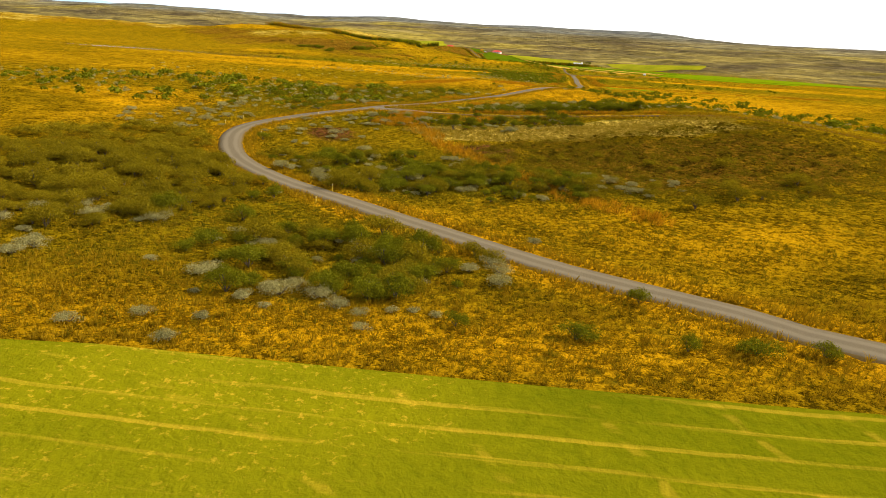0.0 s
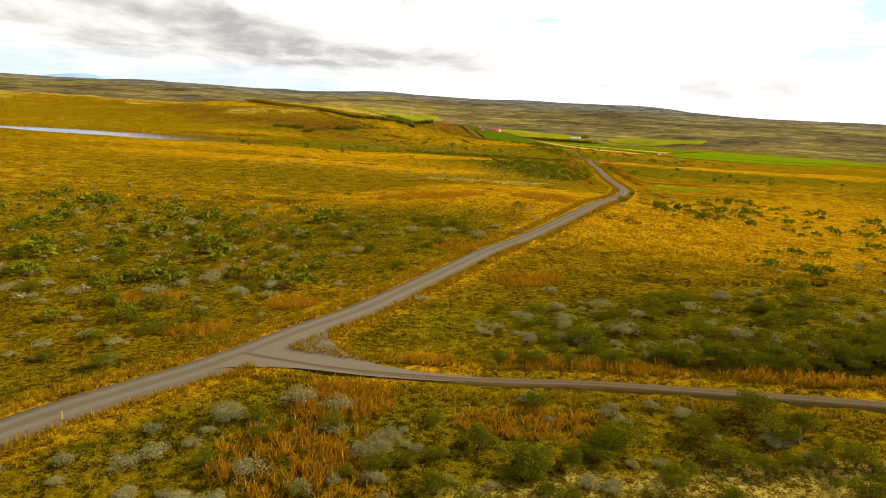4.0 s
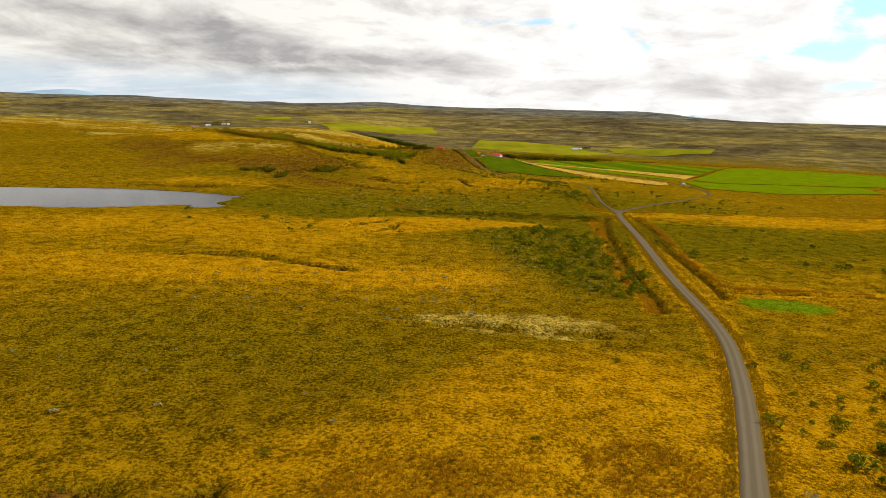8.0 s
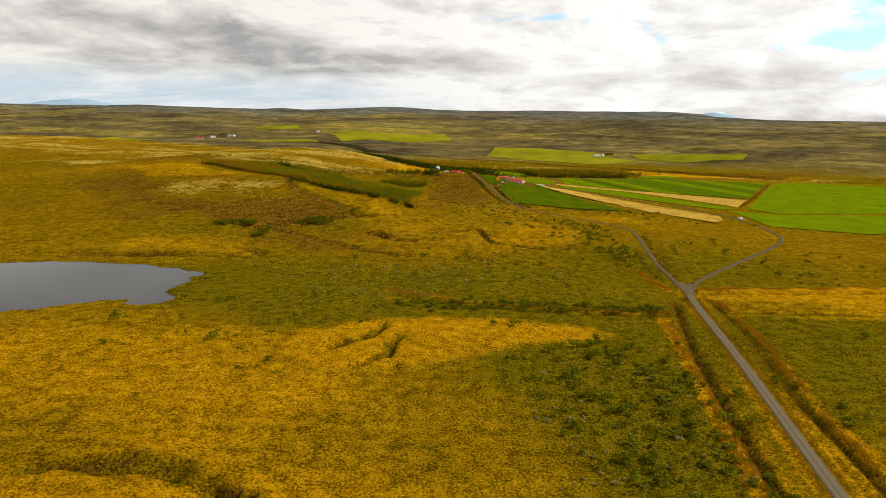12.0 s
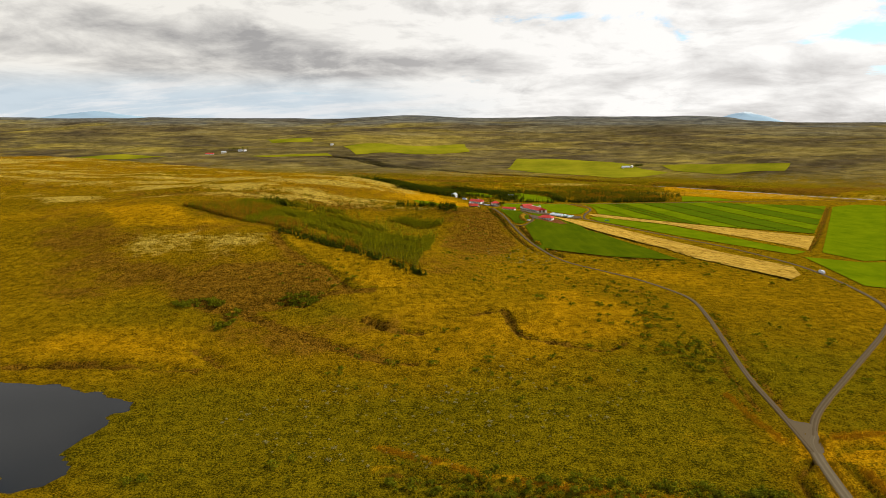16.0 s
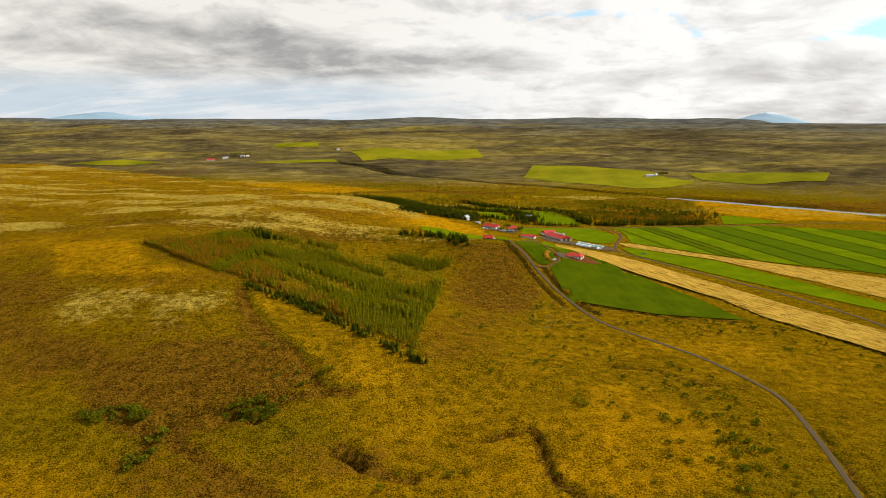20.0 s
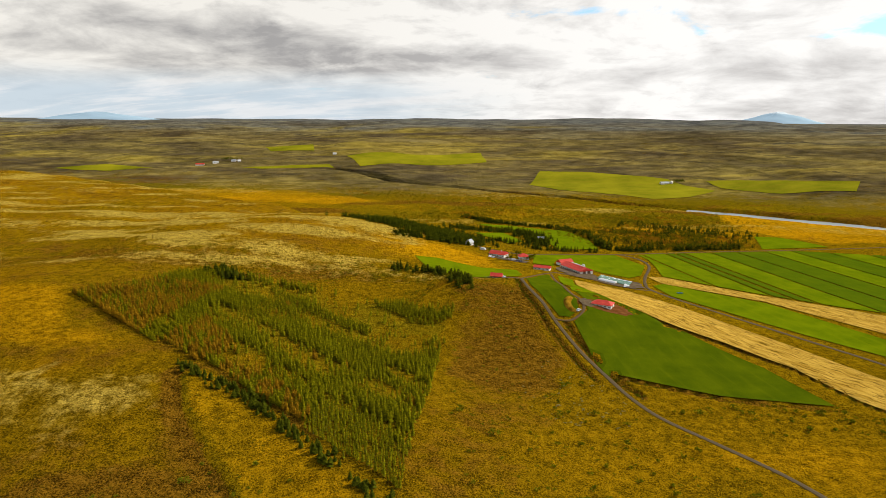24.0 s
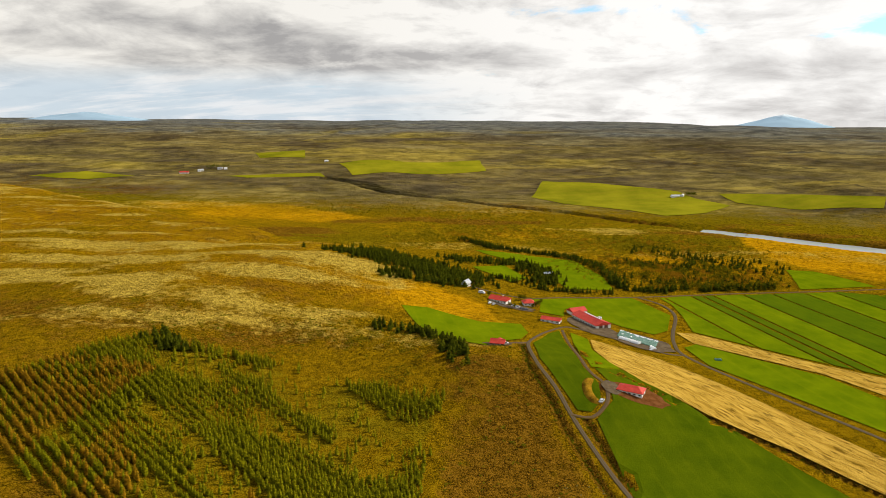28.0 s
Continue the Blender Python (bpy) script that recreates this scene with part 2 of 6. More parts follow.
def field_material(name, dark, light, stripe=None, turn=0.0, gap=6.0, amount=0.2, bend=4.0, thin=0.5, rings=None, cloud=0.05):
    """Mown grass with faint bands along the mower's way."""
    mat, n, shade = material(name)
    p = world_place(n)
    fine, wide = n.noise(p, 1.6, 6.0, 0.7), n.noise(p, cloud, 5.0, 0.6)
    spin = n.add("ShaderNodeVectorRotate", {"rotation_type": "Z_AXIS"}, Vector=p, Angle=turn).outputs[0]
    x = n.add("ShaderNodeSeparateXYZ", Vector=spin).outputs[0]
    wave = n.math("MULTIPLY", n.math("ADD", n.math("SINE", n.math("MULTIPLY", n.math("ADD", x, n.math("MULTIPLY", wide, bend)), 2 * math.pi / gap)), 1.0), 0.5)
    streak = n.noise(n.scaled(spin, (1.0, 0.06, 1.0)), 0.8, 5.0, 0.6)
    colour = n.mix(n.math("ADD", n.math("MULTIPLY", fine, 0.5), n.math("SUBTRACT", n.math("MULTIPLY", wide, 1.3), 0.4)), dark, light)
    colour = n.mix(n.math("MULTIPLY", n.math("MULTIPLY", n.ramp(wave, thin, 0.97), n.ramp(streak, 0.42, 0.60)), amount), colour, stripe or light)
    if rings:
        reach = n.add("ShaderNodeVectorMath", {"operation": "DISTANCE"}, i0=n.scaled(p, (1.0, 0.6, 0.0)), i1=rings).outputs["Value"]
        loop = n.math("SINE", n.math("MULTIPLY", n.math("ADD", reach, n.math("MULTIPLY", wide, 6.0)), 2 * math.pi / 5.5))
        flecks = n.math("MULTIPLY", n.ramp(n.noise(p, 2.2, 5.0, 0.7), 0.56, 0.66), n.ramp(wide, 0.45, 0.6))
        colour = n.mix(n.math("MULTIPLY", n.math("MULTIPLY", n.ramp(loop, 0.93, 1.0), n.ramp(streak, 0.45, 0.6)), 0.2), colour, stripe)
        colour = n.mix(n.math("MULTIPLY", flecks, 0.45), colour, stripe)
    finish(n, shade, colour, 1.0, fine, 0.2, 0.0)
    return mat


def stubble_material():
    """Lodged straw in ragged swaths with dark ruts between them."""
    mat, n, shade = material("stubble_field")
    p = world_place(n)
    spin = n.add("ShaderNodeVectorRotate", {"rotation_type": "Z_AXIS"}, Vector=p, Angle=radians(-36)).outputs[0]
    warp = n.scaled(n.add("ShaderNodeTexNoise", Vector=p, Scale=0.09, Detail=3.0).outputs["Color"], (7.0, 7.0, 0.0))
    bent = n.add("ShaderNodeVectorMath", {"operation": "ADD"}, i0=spin, i1=warp).outputs[0]
    swath = n.noise(n.scaled(bent, (0.36, 0.05, 0.0)), 1.0, 5.0, 0.6)
    rut = n.noise(n.scaled(bent, (0.75, 0.11, 0.0)), 1.0, 6.0, 0.65)
    straw = n.noise(p, 2.2, 6.0, 0.7)
    colour = n.mix(n.ramp(n.math("ADD", n.math("MULTIPLY", swath, 0.6), n.math("MULTIPLY", straw, 0.4)), 0.34, 0.62), (0.27, 0.145, 0.012), (0.58, 0.365, 0.060))
    colour = n.mix(n.math("MULTIPLY", n.ramp(rut, 0.48, 0.40), 0.75), colour, (0.085, 0.044, 0.004))
    finish(n, shade, colour, 1.0, n.math("ADD", n.math("MULTIPLY", rut, 2.5), straw), 0.5, 0.0)
    return mat


def road_material(name="gravel_road", dark=(0.078, 0.060, 0.034), light=(0.145, 0.113, 0.070), worn=(0.168, 0.134, 0.086)):
    mat, n, shade = material(name)
    p = world_place(n)
    uv = n.add("ShaderNodeUVMap", {"uv_map": "across"}).outputs[0]
    across = n.add("ShaderNodeSeparateXYZ", Vector=uv).outputs[0]
    stones, wide = n.noise(p, 9.0, 6.0, 0.7), n.noise(p, 0.35, 5.0)
    track = n.math("ABSOLUTE", n.math("SUBTRACT", n.math("ABSOLUTE", n.math("SUBTRACT", across, 0.5)), 0.22))
    track = n.ramp(n.math("ADD", track, n.math("MULTIPLY", n.math("SUBTRACT", wide, 0.5), 0.12)), 0.16, 0.03)
    base = n.mix(stones, dark, light)
    colour = n.mix(n.math("MULTIPLY", track, 0.55), base, worn)
    edge = n.ramp(n.math("ADD", n.math("ABSOLUTE", n.math("SUBTRACT", across, 0.5)), n.math("MULTIPLY", n.math("SUBTRACT", n.noise(p, 1.2, 5.0), 0.5), 0.22)), 0.43, 0.53)
    colour = n.mix(n.math("MULTIPLY", edge, 0.85), colour, (0.125, 0.075, 0.016))
    finish(n, shade, colour, 1.0, stones, 0.05, 0.0)
    return mat


def water_material(name, deep, rough=0.06):
    mat, n, shade = material(name)
    p = world_place(n)
    finish(n, shade, n.mix(n.noise(p, 0.03, 4.0), deep, tuple(v * 1.6 for v in deep)), rough, n.noise(p, 1.4, 4.0), 0.012, 0.5)
    n.plug(shade, "IOR", 1.21)
    return mat


def leaf_material(name, dark, light, tip=None):
    mat, n, shade = material(name)
    island = n.add("ShaderNodeNewGeometry").outputs["Random Per Island"]
    piece = n.add("ShaderNodeObjectInfo").outputs["Random"]
    tone = n.math("ADD", n.math("MULTIPLY", island, 0.62), n.math("ADD", n.math("MULTIPLY", piece, 0.18), n.math("MULTIPLY", n.noise(world_place(n), 1.8, 3.0), 0.20)))
    colour = n.mix(tone, dark, light)
    if tip:
        colour = n.mix(n.ramp(n.noise(world_place(n), 0.035, 3.0), 0.5, 0.62), colour, tip)
    finish(n, shade, colour, 1.0, None, 0, 0.0)
    # thin leaves let light through
    glow = n.add("ShaderNodeBsdfTranslucent", Color=n.mix(1.0, colour, (1.25, 1.15, 0.7), "MULTIPLY"))
    both = n.add("ShaderNodeMixShader", i0=0.22, i1=shade.outputs[0], i2=glow.outputs[0])
    n.tree.links.new(both.outputs[0], n.tree.nodes["Material Output"].inputs[0])
    return mat


M_GROUND = ground_material()
M_ROAD = road_material()
M_TRACK = road_material("dirt_track", (0.065, 0.040, 0.018), (0.125, 0.082, 0.042), (0.135, 0.095, 0.052))
M_LANE = road_material("brown_gravel_lane", (0.060, 0.042, 0.021), (0.115, 0.084, 0.048), (0.128, 0.098, 0.060))
M_HAY = field_material("mown_hay_field", (0.055, 0.066, 0.001), (0.190, 0.160, 0.003), (0.50, 0.29, 0.02), radians(-86), 2.1, 0.30, 1.5, 0.90, (-12.0, -99.0, 0.0))
M_FIELD = field_material("green_crop_field", (0.050, 0.092, 0.001), (0.165, 0.198, 0.002), (0.20, 0.20, 0.003), radians(-15), 9.0)
M_FIELD_NEAR = field_material("lush_green_field", (0.024, 0.048, 0.001), (0.095, 0.118, 0.002), (0.12, 0.135, 0.003), radians(-15), 9.0)
M_FIELD_DEEP = field_material("deep_green_crop", (0.040, 0.076, 0.002), (0.095, 0.128, 0.002), (0.12, 0.15, 0.003), radians(-15), 7.0)
M_FAR_FIELD = field_material("far_meadow", (0.050, 0.068, 0.003), (0.330, 0.290, 0.012), (0.26, 0.18, 0.015), radians(80), 30.0, 0.3, 4.0, 0.5, None, 0.010)
M_STUBBLE = stubble_material()
M_WATER = water_material("pond_water", (0.007, 0.007, 0.006))
M_RIVER = water_material("river_water", (0.26, 0.28, 0.26), 0.25)
M_SPRUCE = leaf_material("spruce_needles", (0.022, 0.030, 0.002), (0.115, 0.122, 0.006))
M_LARCH = leaf_material("larch_needles", (0.050, 0.055, 0.002), (0.300, 0.270, 0.005))
M_THICKET = leaf_material("thicket_leaves", (0.032, 0.039, 0.002), (0.195, 0.192, 0.007))
M_LARCH_RUST = leaf_material("rusty_larch_needles", (0.11, 0.060, 0.003), (0.42, 0.225, 0.009))
M_BIRCH = leaf_material("birch_leaves", (0.040, 0.038, 0.002), (0.230, 0.185, 0.006), (0.28, 0.135, 0.007))
M_WILLOW = leaf_material("willow_leaves", (0.026, 0.032, 0.002), (0.195, 0.178, 0.007))
M_WOOLLY = leaf_material("woolly_willow_leaves", (0.050, 0.044, 0.010), (0.42, 0.365, 0.140))
M_GRASS = leaf_material("dry_grass", (0.085, 0.052, 0.003), (0.40, 0.235, 0.008))
M_BARK = mottled("bark", (0.05, 0.035, 0.02), (0.12, 0.085, 0.05), 4.0)

# ---- the lie of the land ----
BUMPS = [
    (62, -15, 48, 4.8), (10, -90, 60, -2.8), (15, 105, 45, 3.2), (-80, 540, 90, 5.7),
    (-150, 640, 100, 16.1), (-40, 600, 60, 8.1), (-10, 830, 70, 15.0), (60, 800, 60, 9.0),
    (-190, 1030, 140, 23.3), (-300, 880, 170, 8.5), (-260, 730, 130, 18.9), (60, 530, 70, 5.9),
    (-450, 1000, 250, 18.5), (-130, 880, 110, 2.2), (-140, 400, 60, -1.6), (-100, -80, 90, -1.6),
    (-12, -20, 26, 1.5), (-40, -15, 30, -0.1), (0, -65, 24, 0.0), (40, 0, 28, 0.8), (12, 105, 35, 1.0), (55, 170, 40, 0.8), (10, 30, 26, -0.2), (60, -45, 22, 2.6), (50, 260, 60, -0.0), (-30, 100, 40, -1.7), (-30, -60, 26, 0.3),
]


def smooth(a, lo, hi):
    t = np.clip((a - lo) / (hi - lo), 0.0, 1.0)
    return t * t * (3 - 2 * t)


def lattice(i, j, seed):
    n = np.sin(i * 127.1 + j * 311.7 + seed * 74.7) * 43758.5453
    return n - np.floor(n)


def value(x, y, seed=0):
    """Smooth noise from 0 to 1 with cells of one unit."""
    i, j = np.floor(x), np.floor(y)
    u, v = x - i, y - j
    u, v = u * u * (3 - 2 * u), v * v * (3 - 2 * v)
    a, b = lattice(i, j, seed), lattice(i + 1, j, seed)
    c, d = lattice(i, j + 1, seed), lattice(i + 1, j + 1, seed)
    return a + (b - a) * u + (c - a) * v + (a - b - c + d) * u * v


def layered(x, y, size, seed=0, times=4):
    total, weight = 0.0, 0.0
    for k in range(times):
        total = total + value(x / size * 2 ** k, y / size * 2 ** k, seed + k) * 0.5 ** k
        weight += 0.5 ** k
    return total / weight


def northing(x, y):
    """How far up the valley a place lies, measured across its curved sides."""
    return y + 0.6 * np.maximum(x - 400, 0) + 0.25 * np.minimum(x + 300, 0)


def back_of_hill(x, y):
    """How far a place lies behind the hill's rear edge."""
    return y - 1075 - 0.66 * np.clip(-100 - x, 0, 900)


def broad(x, y):
    """The ground's large shape, without its small relief."""
    x, y = np.asarray(x, float), np.asarray(y, float)
    z = 0.25 + 0 * x
    for a, b, s, h in BUMPS:
        z = z + h * np.exp(-((x - a) ** 2 + (y - b) ** 2) / (s * s))
    z = np.maximum(z, 33 * smooth(x, -110, -330) * smooth(y, 830, 1040) * smooth(back_of_hill(x, y), 150, -20) - 9)
    v = northing(x, y)
    z = z - 11 * smooth(v, 1080, 1330) * smooth(back_of_hill(x, y), -40, 120)
    w = v + 420 * (layered(x, y, 700, 3) - 0.5)
    rise = smooth(w, 1600, 2950)
    steps = rise * 7 + 0.8 * (layered(x, y, 400, 9) - 0.5)
    stair = (np.floor(steps) + smooth(steps - np.floor(steps), 0.25, 0.75)) / 7
    mesas = 10 * np.exp(-(((x + 330) / 190) ** 2 + ((y - 2900) / 160) ** 2)) + 7 * np.exp(-(((x + 820) / 90) ** 2 + ((y - 3050) / 160) ** 2)) + 9 * smooth(x, 905, 880) * smooth(x, 560, 800) * np.exp(-((y - 2620) / 120) ** 2)
    z = z + mesas - 8 * smooth(v, 2000, 2900) * (1 + smooth(x, -350, -800))
    return z + 152 * np.clip(0.6 * rise + 0.4 * stair * (rise > 0.01), 0, 1.1) + 10 * smooth(w, 2950, 3600) - (4 + 20 * smooth(x, 500, 1150)) * smooth(v, 2000, 2900) + 22 * (layered(x, y, 380, 14, 4) - 0.5) * smooth(w, 2300, 3000) + 6 * np.exp(-(((x - 1040) / 150) ** 2 + ((y - 3309) / 90) ** 2))


def along(x, y, line):
    """Distance of places from a line of points."""
    best = np.full(np.shape(x), 1e9)
    for (ax, ay), (bx, by) in zip(line[:-1], line[1:]):
        dx, dy = bx - ax, by - ay
        t = np.clip(((x - ax) * dx + (y - ay) * dy) / (dx * dx + dy * dy), 0, 1)
        best = np.minimum(best, np.hypot(x - ax - t * dx, y - ay - t * dy))
    return best


def inside(x, y, ring):
    """Signed distance to the edge of a ring of points, positive inside."""
    x, y = np.asarray(x, float), np.asarray(y, float)
    odd = np.zeros(np.shape(x), bool)
    for (ax, ay), (bx, by) in zip(ring, ring[1:] + ring[:1]):
        if ay != by:
            odd ^= ((ay > y) != (by > y)) & (x < (bx - ax) * (y - ay) / (by - ay) + ax)
    d = along(x, y, ring + ring[:1])
    return np.where(odd, d, -d)


def rounded(line, step=3.0):
    """A smooth curve through a line of points, at even steps."""
    p = np.array([line[0], *line, line[-1]], float)
    out = []
    for k in range(1, len(p) - 2):
        a, b, c, d = p[k - 1 : k + 3]
        count = max(2, int(np.hypot(*(c - b)) / step))
        for t in np.arange(count) / count:
            out.append(0.5 * (2 * b + (c - a) * t + (2 * a - 5 * b + 4 * c - d) * t * t + (3 * b - a - 3 * c + d) * t ** 3))
    out.append(p[-2])
    return np.array(out)


ROAD_SOUTH = [(95, -152), (62, -137), (34, -123.4), (27, -117.3), (16.1, -109), (6.4, -99.8), (-6.7, -88), (-13.1, -83), (-19.5, -77), (-25, -69.8), (-29.3, -60.2), (-31.8, -49.2), (-30.4, -39.5),
              (-24, -29.3), (-15.3, -19.7), (-10.3, -11), (-5.4, -1.8), (0, 12.4), (9.9, 37), (17.3, 50), (32.6, 80), (46, 110.5), (56, 135), (64.2, 159), (68.4, 177), (72, 200), (77.5, 240), (89.8, 317), (100.5, 393), (106, 409)]
ROAD_EAST = [(106, 409), (117.5, 428), (150.7, 468), (196, 523), (219.7, 558), (228.5, 592), (230.5, 640), (225.9, 682), (204, 740), (175, 786), (129, 852), (110, 889), (109.5, 912), (115, 937), (127.6, 979), (125, 1008), (110, 1029)]
ROAD_FARM = [(101, 398), (103.0, 426), (104.3, 457), (108.2, 492), (114, 535), (117, 568), (111.8, 591), (98.7, 621), (79.7, 647), (63, 668), (53.5, 688), (45.5, 712), (36, 738), (25, 771), (18.8, 794), (10, 825), (8, 866), (18, 905), (33, 930), (44, 934), (70, 915), (95, 892), (110, 889)]
ROAD_NORTH = [(-36, 1022), (8, 1005), (46, 1017), (105, 1029), (199, 1053), (262, 1066), (344, 1085), (520, 1130)]
ROAD_HOUSE = [(24, 774), (34, 773), (43, 786), (44, 803), (37.5, 823), (35.5, 884), (35, 926)]
ROAD_SHED = [(8, 868), (0, 862), (-12, 856)]
TRACK_SIDE = [(-14, -17), (-9, -18.6), (-3, -19.8), (7, -20.3), (16, -20.4), (27, -22.4), (37.5, -25.2), (47, -28.5), (80, -38), (130, -50)]
ROADS = [ROAD_SOUTH, ROAD_EAST, ROAD_FARM, ROAD_NORTH, ROAD_HOUSE, ROAD_SHED, TRACK_SIDE]
POND = [(-128, 420), (-143, 426), (-160, 433), (-186, 436), (-213, 437), (-235, 431), (-275, 418), (-320, 405), (-350, 380), (-300, 356), (-250, 340), (-220, 337), (-190, 343), (-174, 350), (-157, 362), (-150, 368), (-142, 369), (-134, 364), (-126, 365), (-123, 374), (-131, 381), (-130, 394), (-128, 404), (-134, 408), (-126, 412)]
POND_LEVEL = -1.5
RIVER = [(-420, 1960), (-313, 1889), (-227, 1826), (-114, 1774), (-11, 1701), (51, 1665), (109, 1628), (192, 1545), (297, 1478), (362, 1440), (424, 1392), (495, 1343), (640, 1240), (900, 1080), (1400, 800)]
RIVER_LEVEL = -17.0
FIELD_HOUSE = [(36, 771), (45, 716), (97, 695), (147, 689), (132, 733), (102, 777), (80, 800), (67, 815), (58, 829), (42, 823), (47, 806), (46, 787)]
FIELD_LAWN = [(12.5, 828), (21, 797), (27.5, 777), (34, 776), (40, 786), (41, 802), (35.5, 822), (33.2, 884), (32.5, 922), (24, 910), (11, 868)]
FIELD_DRIVE = [(40.5, 824), (57.5, 830), (53, 845), (48.5, 875), (50.5, 906), (40, 920), (38.5, 884)]
FIELD_BARN = [(12, 1001), (46, 1013), (104, 1025), (124, 979), (112, 940), (100, 930), (80, 945), (66, 962), (58, 984), (42, 980), (40, 962), (22, 968), (24, 990)]
FIELD_SLOPE = [(-82, 939), (-62, 943), (-23, 924), (6, 930), (10, 905), (4, 878), (-18, 849), (-43, 866), (-65, 900)]
STUBBLE_LONG = [(52, 906), (62, 899), (92, 873), (119, 834), (163, 770), (186, 727), (221, 671), (214, 645), (202, 632), (163, 697), (150, 735), (123, 767), (92, 789), (66, 815), (54, 840), (50, 875)]
FIELD_STRIP = [(114, 905), (120, 872), (181, 792), (243, 717), (258, 729), (185, 864), (124, 913)]
STUBBLE_SHORT = [(117, 937), (130, 936), (187, 888), (238, 852), (302, 805), (266, 742), (231, 802), (186, 868), (123, 915)]
FIELDS_NORTH = [(128, 1028), (146, 1036), (197, 1047), (294, 1068), (432, 1040), (310, 822), (238, 858), (187, 893), (130, 940), (133, 979), (133, 1008)]
FIELD_YELLOW = [(482, 1063), (437, 1034), (316, 812), (270, 728), (284, 696), (600, 760), (660, 1010)]
FIELD_SOUTH = [(246, 708), (281, 690), (450, 715), (420, 640), (300, 590), (240, 617)]
FIELD_EAST = [(290, 1165), (315, 1159), (340, 1093), (264, 1074)]
FIELD_HAY = [(-120, -210), (-60, -140), (-32, -131.5), (-12, -130), (0, -130.5), (28, -132), (60, -158), (70, -215), (0, -260)]
GLADE = [(-147, 644), (-136, 649), (-114, 632), (-83, 606), (-61, 584), (-38, 569), (-45, 546), (-62, 541), (-72, 541), (-84, 557), (-99, 577), (-117, 597), (-133, 617)]
PLANTATION = [(-262, 742), (-247, 756), (-235, 793), (-216, 830), (-186, 822), (-129, 818), (-96, 800), (-64, 800), (-37, 790), (-40, 718), (-40, 665), (-40, 575), (-48, 580), (-62, 590), (-84, 612), (-114, 638), (-130, 652), (-155, 662), (-214, 705)]
DITCHES = [
    [(97, 392), (90.6, 385), (76.6, 321), (68.2, 265), (63.5, 231), (61.5, 200), (59, 188)],
    [(109, 392), (103, 338), (93, 285), (90, 255), (87, 224), (84, 208)],
    [(-31, 379), (-13, 375), (9, 370), (36, 366), (70, 363), (88, 367)],
    [(-78, 78), (-61, 85), (-49, 88), (-31, 80), (-33, 71), (-33, 56), (-32, 42)],
    [(112, 402), (160, 408), (260, 424), (420, 440)],
    [(110, 372), (170, 372), (300, 380)],
    [(88, 217), (103, 216), (122, 216), (220, 220), (400, 225)],
    [(106, 430), (108, 460), (112, 495), (119, 540)],
    [(97, 428), (98, 460), (102, 494)],
    [(4, 862), (6, 820), (14, 792), (20, 766), (30, 735), (40, 705)],
    [(31, 770), (41, 735), (50, 708), (60, 690)],
    [(46, 713), (97, 692), (150, 685)],
    [(36, 880), (42, 838), (60, 813), (91, 787), (122, 765), (149, 734), (162, 696), (201, 630)],
    [(433, 1036), (311, 815), (262, 733)],
]
DRY_STRIPS = [
    ([(80, 372), (72.4, 318), (64.6, 262), (60.5, 229), (58.5, 200), (56, 188)], 3.4, 1.5), ([(111, 388), (106, 338), (96, 285), (93, 262), (91, 235), (90, 222)], 2.8, 1.2), ([(92, 221), (104, 220), (125, 220), (220, 224)], 2.6, 1.0),
    ([(-34, 392), (-1, 379), (35, 371), (72, 366)], 2.6, 1.2), ([(30, -90), (23, -83), (17, -73), (12, -67), (4, -50), (-4, -30)], 3.0, 0.8), ([(-4, -24), (2, -17.6), (14, -17.4), (30, -20), (48, -26)], 2.0, 0.9),
    ([(95, 402), (92, 420), (90, 440)], 2.4, 0.9), ([(112, 408), (150, 415), (210, 424), (300, 438)], 3.0, 1.0),
]
LEDGES = [
    [(-94, 237), (-77, 242), (-61, 240), (-51, 233), (-39, 225), (-31, 227)], [(-162, 524), (-138, 514), (-124, 506), (-126, 518), (-109, 524), (-93, 519), (-89, 536)],
    [(-111, 500), (-88, 484), (-71, 475), (-55, 467), (-41, 460), (-30, 459)], [(-185, 453), (-169, 453), (-152, 451)], [(48, 598), (70, 598), (89, 581), (110, 581)],
    [(38, 83), (43, 81), (48, 77), (54, 77), (60, 72)], [(-45, 318), (-33, 330), (-30, 346)], [(-10, 168), (6, 171), (18, 166), (36, 166), (46, 163)], [(-55, 90), (-45, 96), (-36, 89), (-30, 97)],
    [(-8, 516), (9, 524), (12, 508), (15, 493), (26, 485), (39, 478), (52, 476), (61, 484)],
    [(-147, 644), (-133, 617), (-117, 597), (-99, 577), (-84, 557), (-71, 540)],
    [(-58, 503), (-46, 493), (-30, 490)], [(-130, 518), (-118, 508), (-112, 498)],
    [(-88, 239), (-65, 238), (-47, 229), (-32, 225)], [(-35, 300), (-26, 312), (-24, 330)],
    [(28, 20), (35, 14), (44, 12), (52, 16)],
    [(-72, 538), (-90, 533), (-108, 514), (-126, 514), (-124, 494)],
    [(-215, 448), (-199, 449), (-171, 451), (-140, 450), (-115, 447)], [(-128, 468), (-107, 451)], [(-57, 501), (-44, 495)],
]
FIELDS = [FIELD_HOUSE, FIELD_DRIVE, FIELD_LAWN, FIELD_BARN, FIELD_SLOPE, STUBBLE_LONG, FIELD_STRIP, STUBBLE_SHORT, FIELDS_NORTH, FIELD_YELLOW, FIELD_SOUTH, FIELD_EAST, FIELD_HAY]


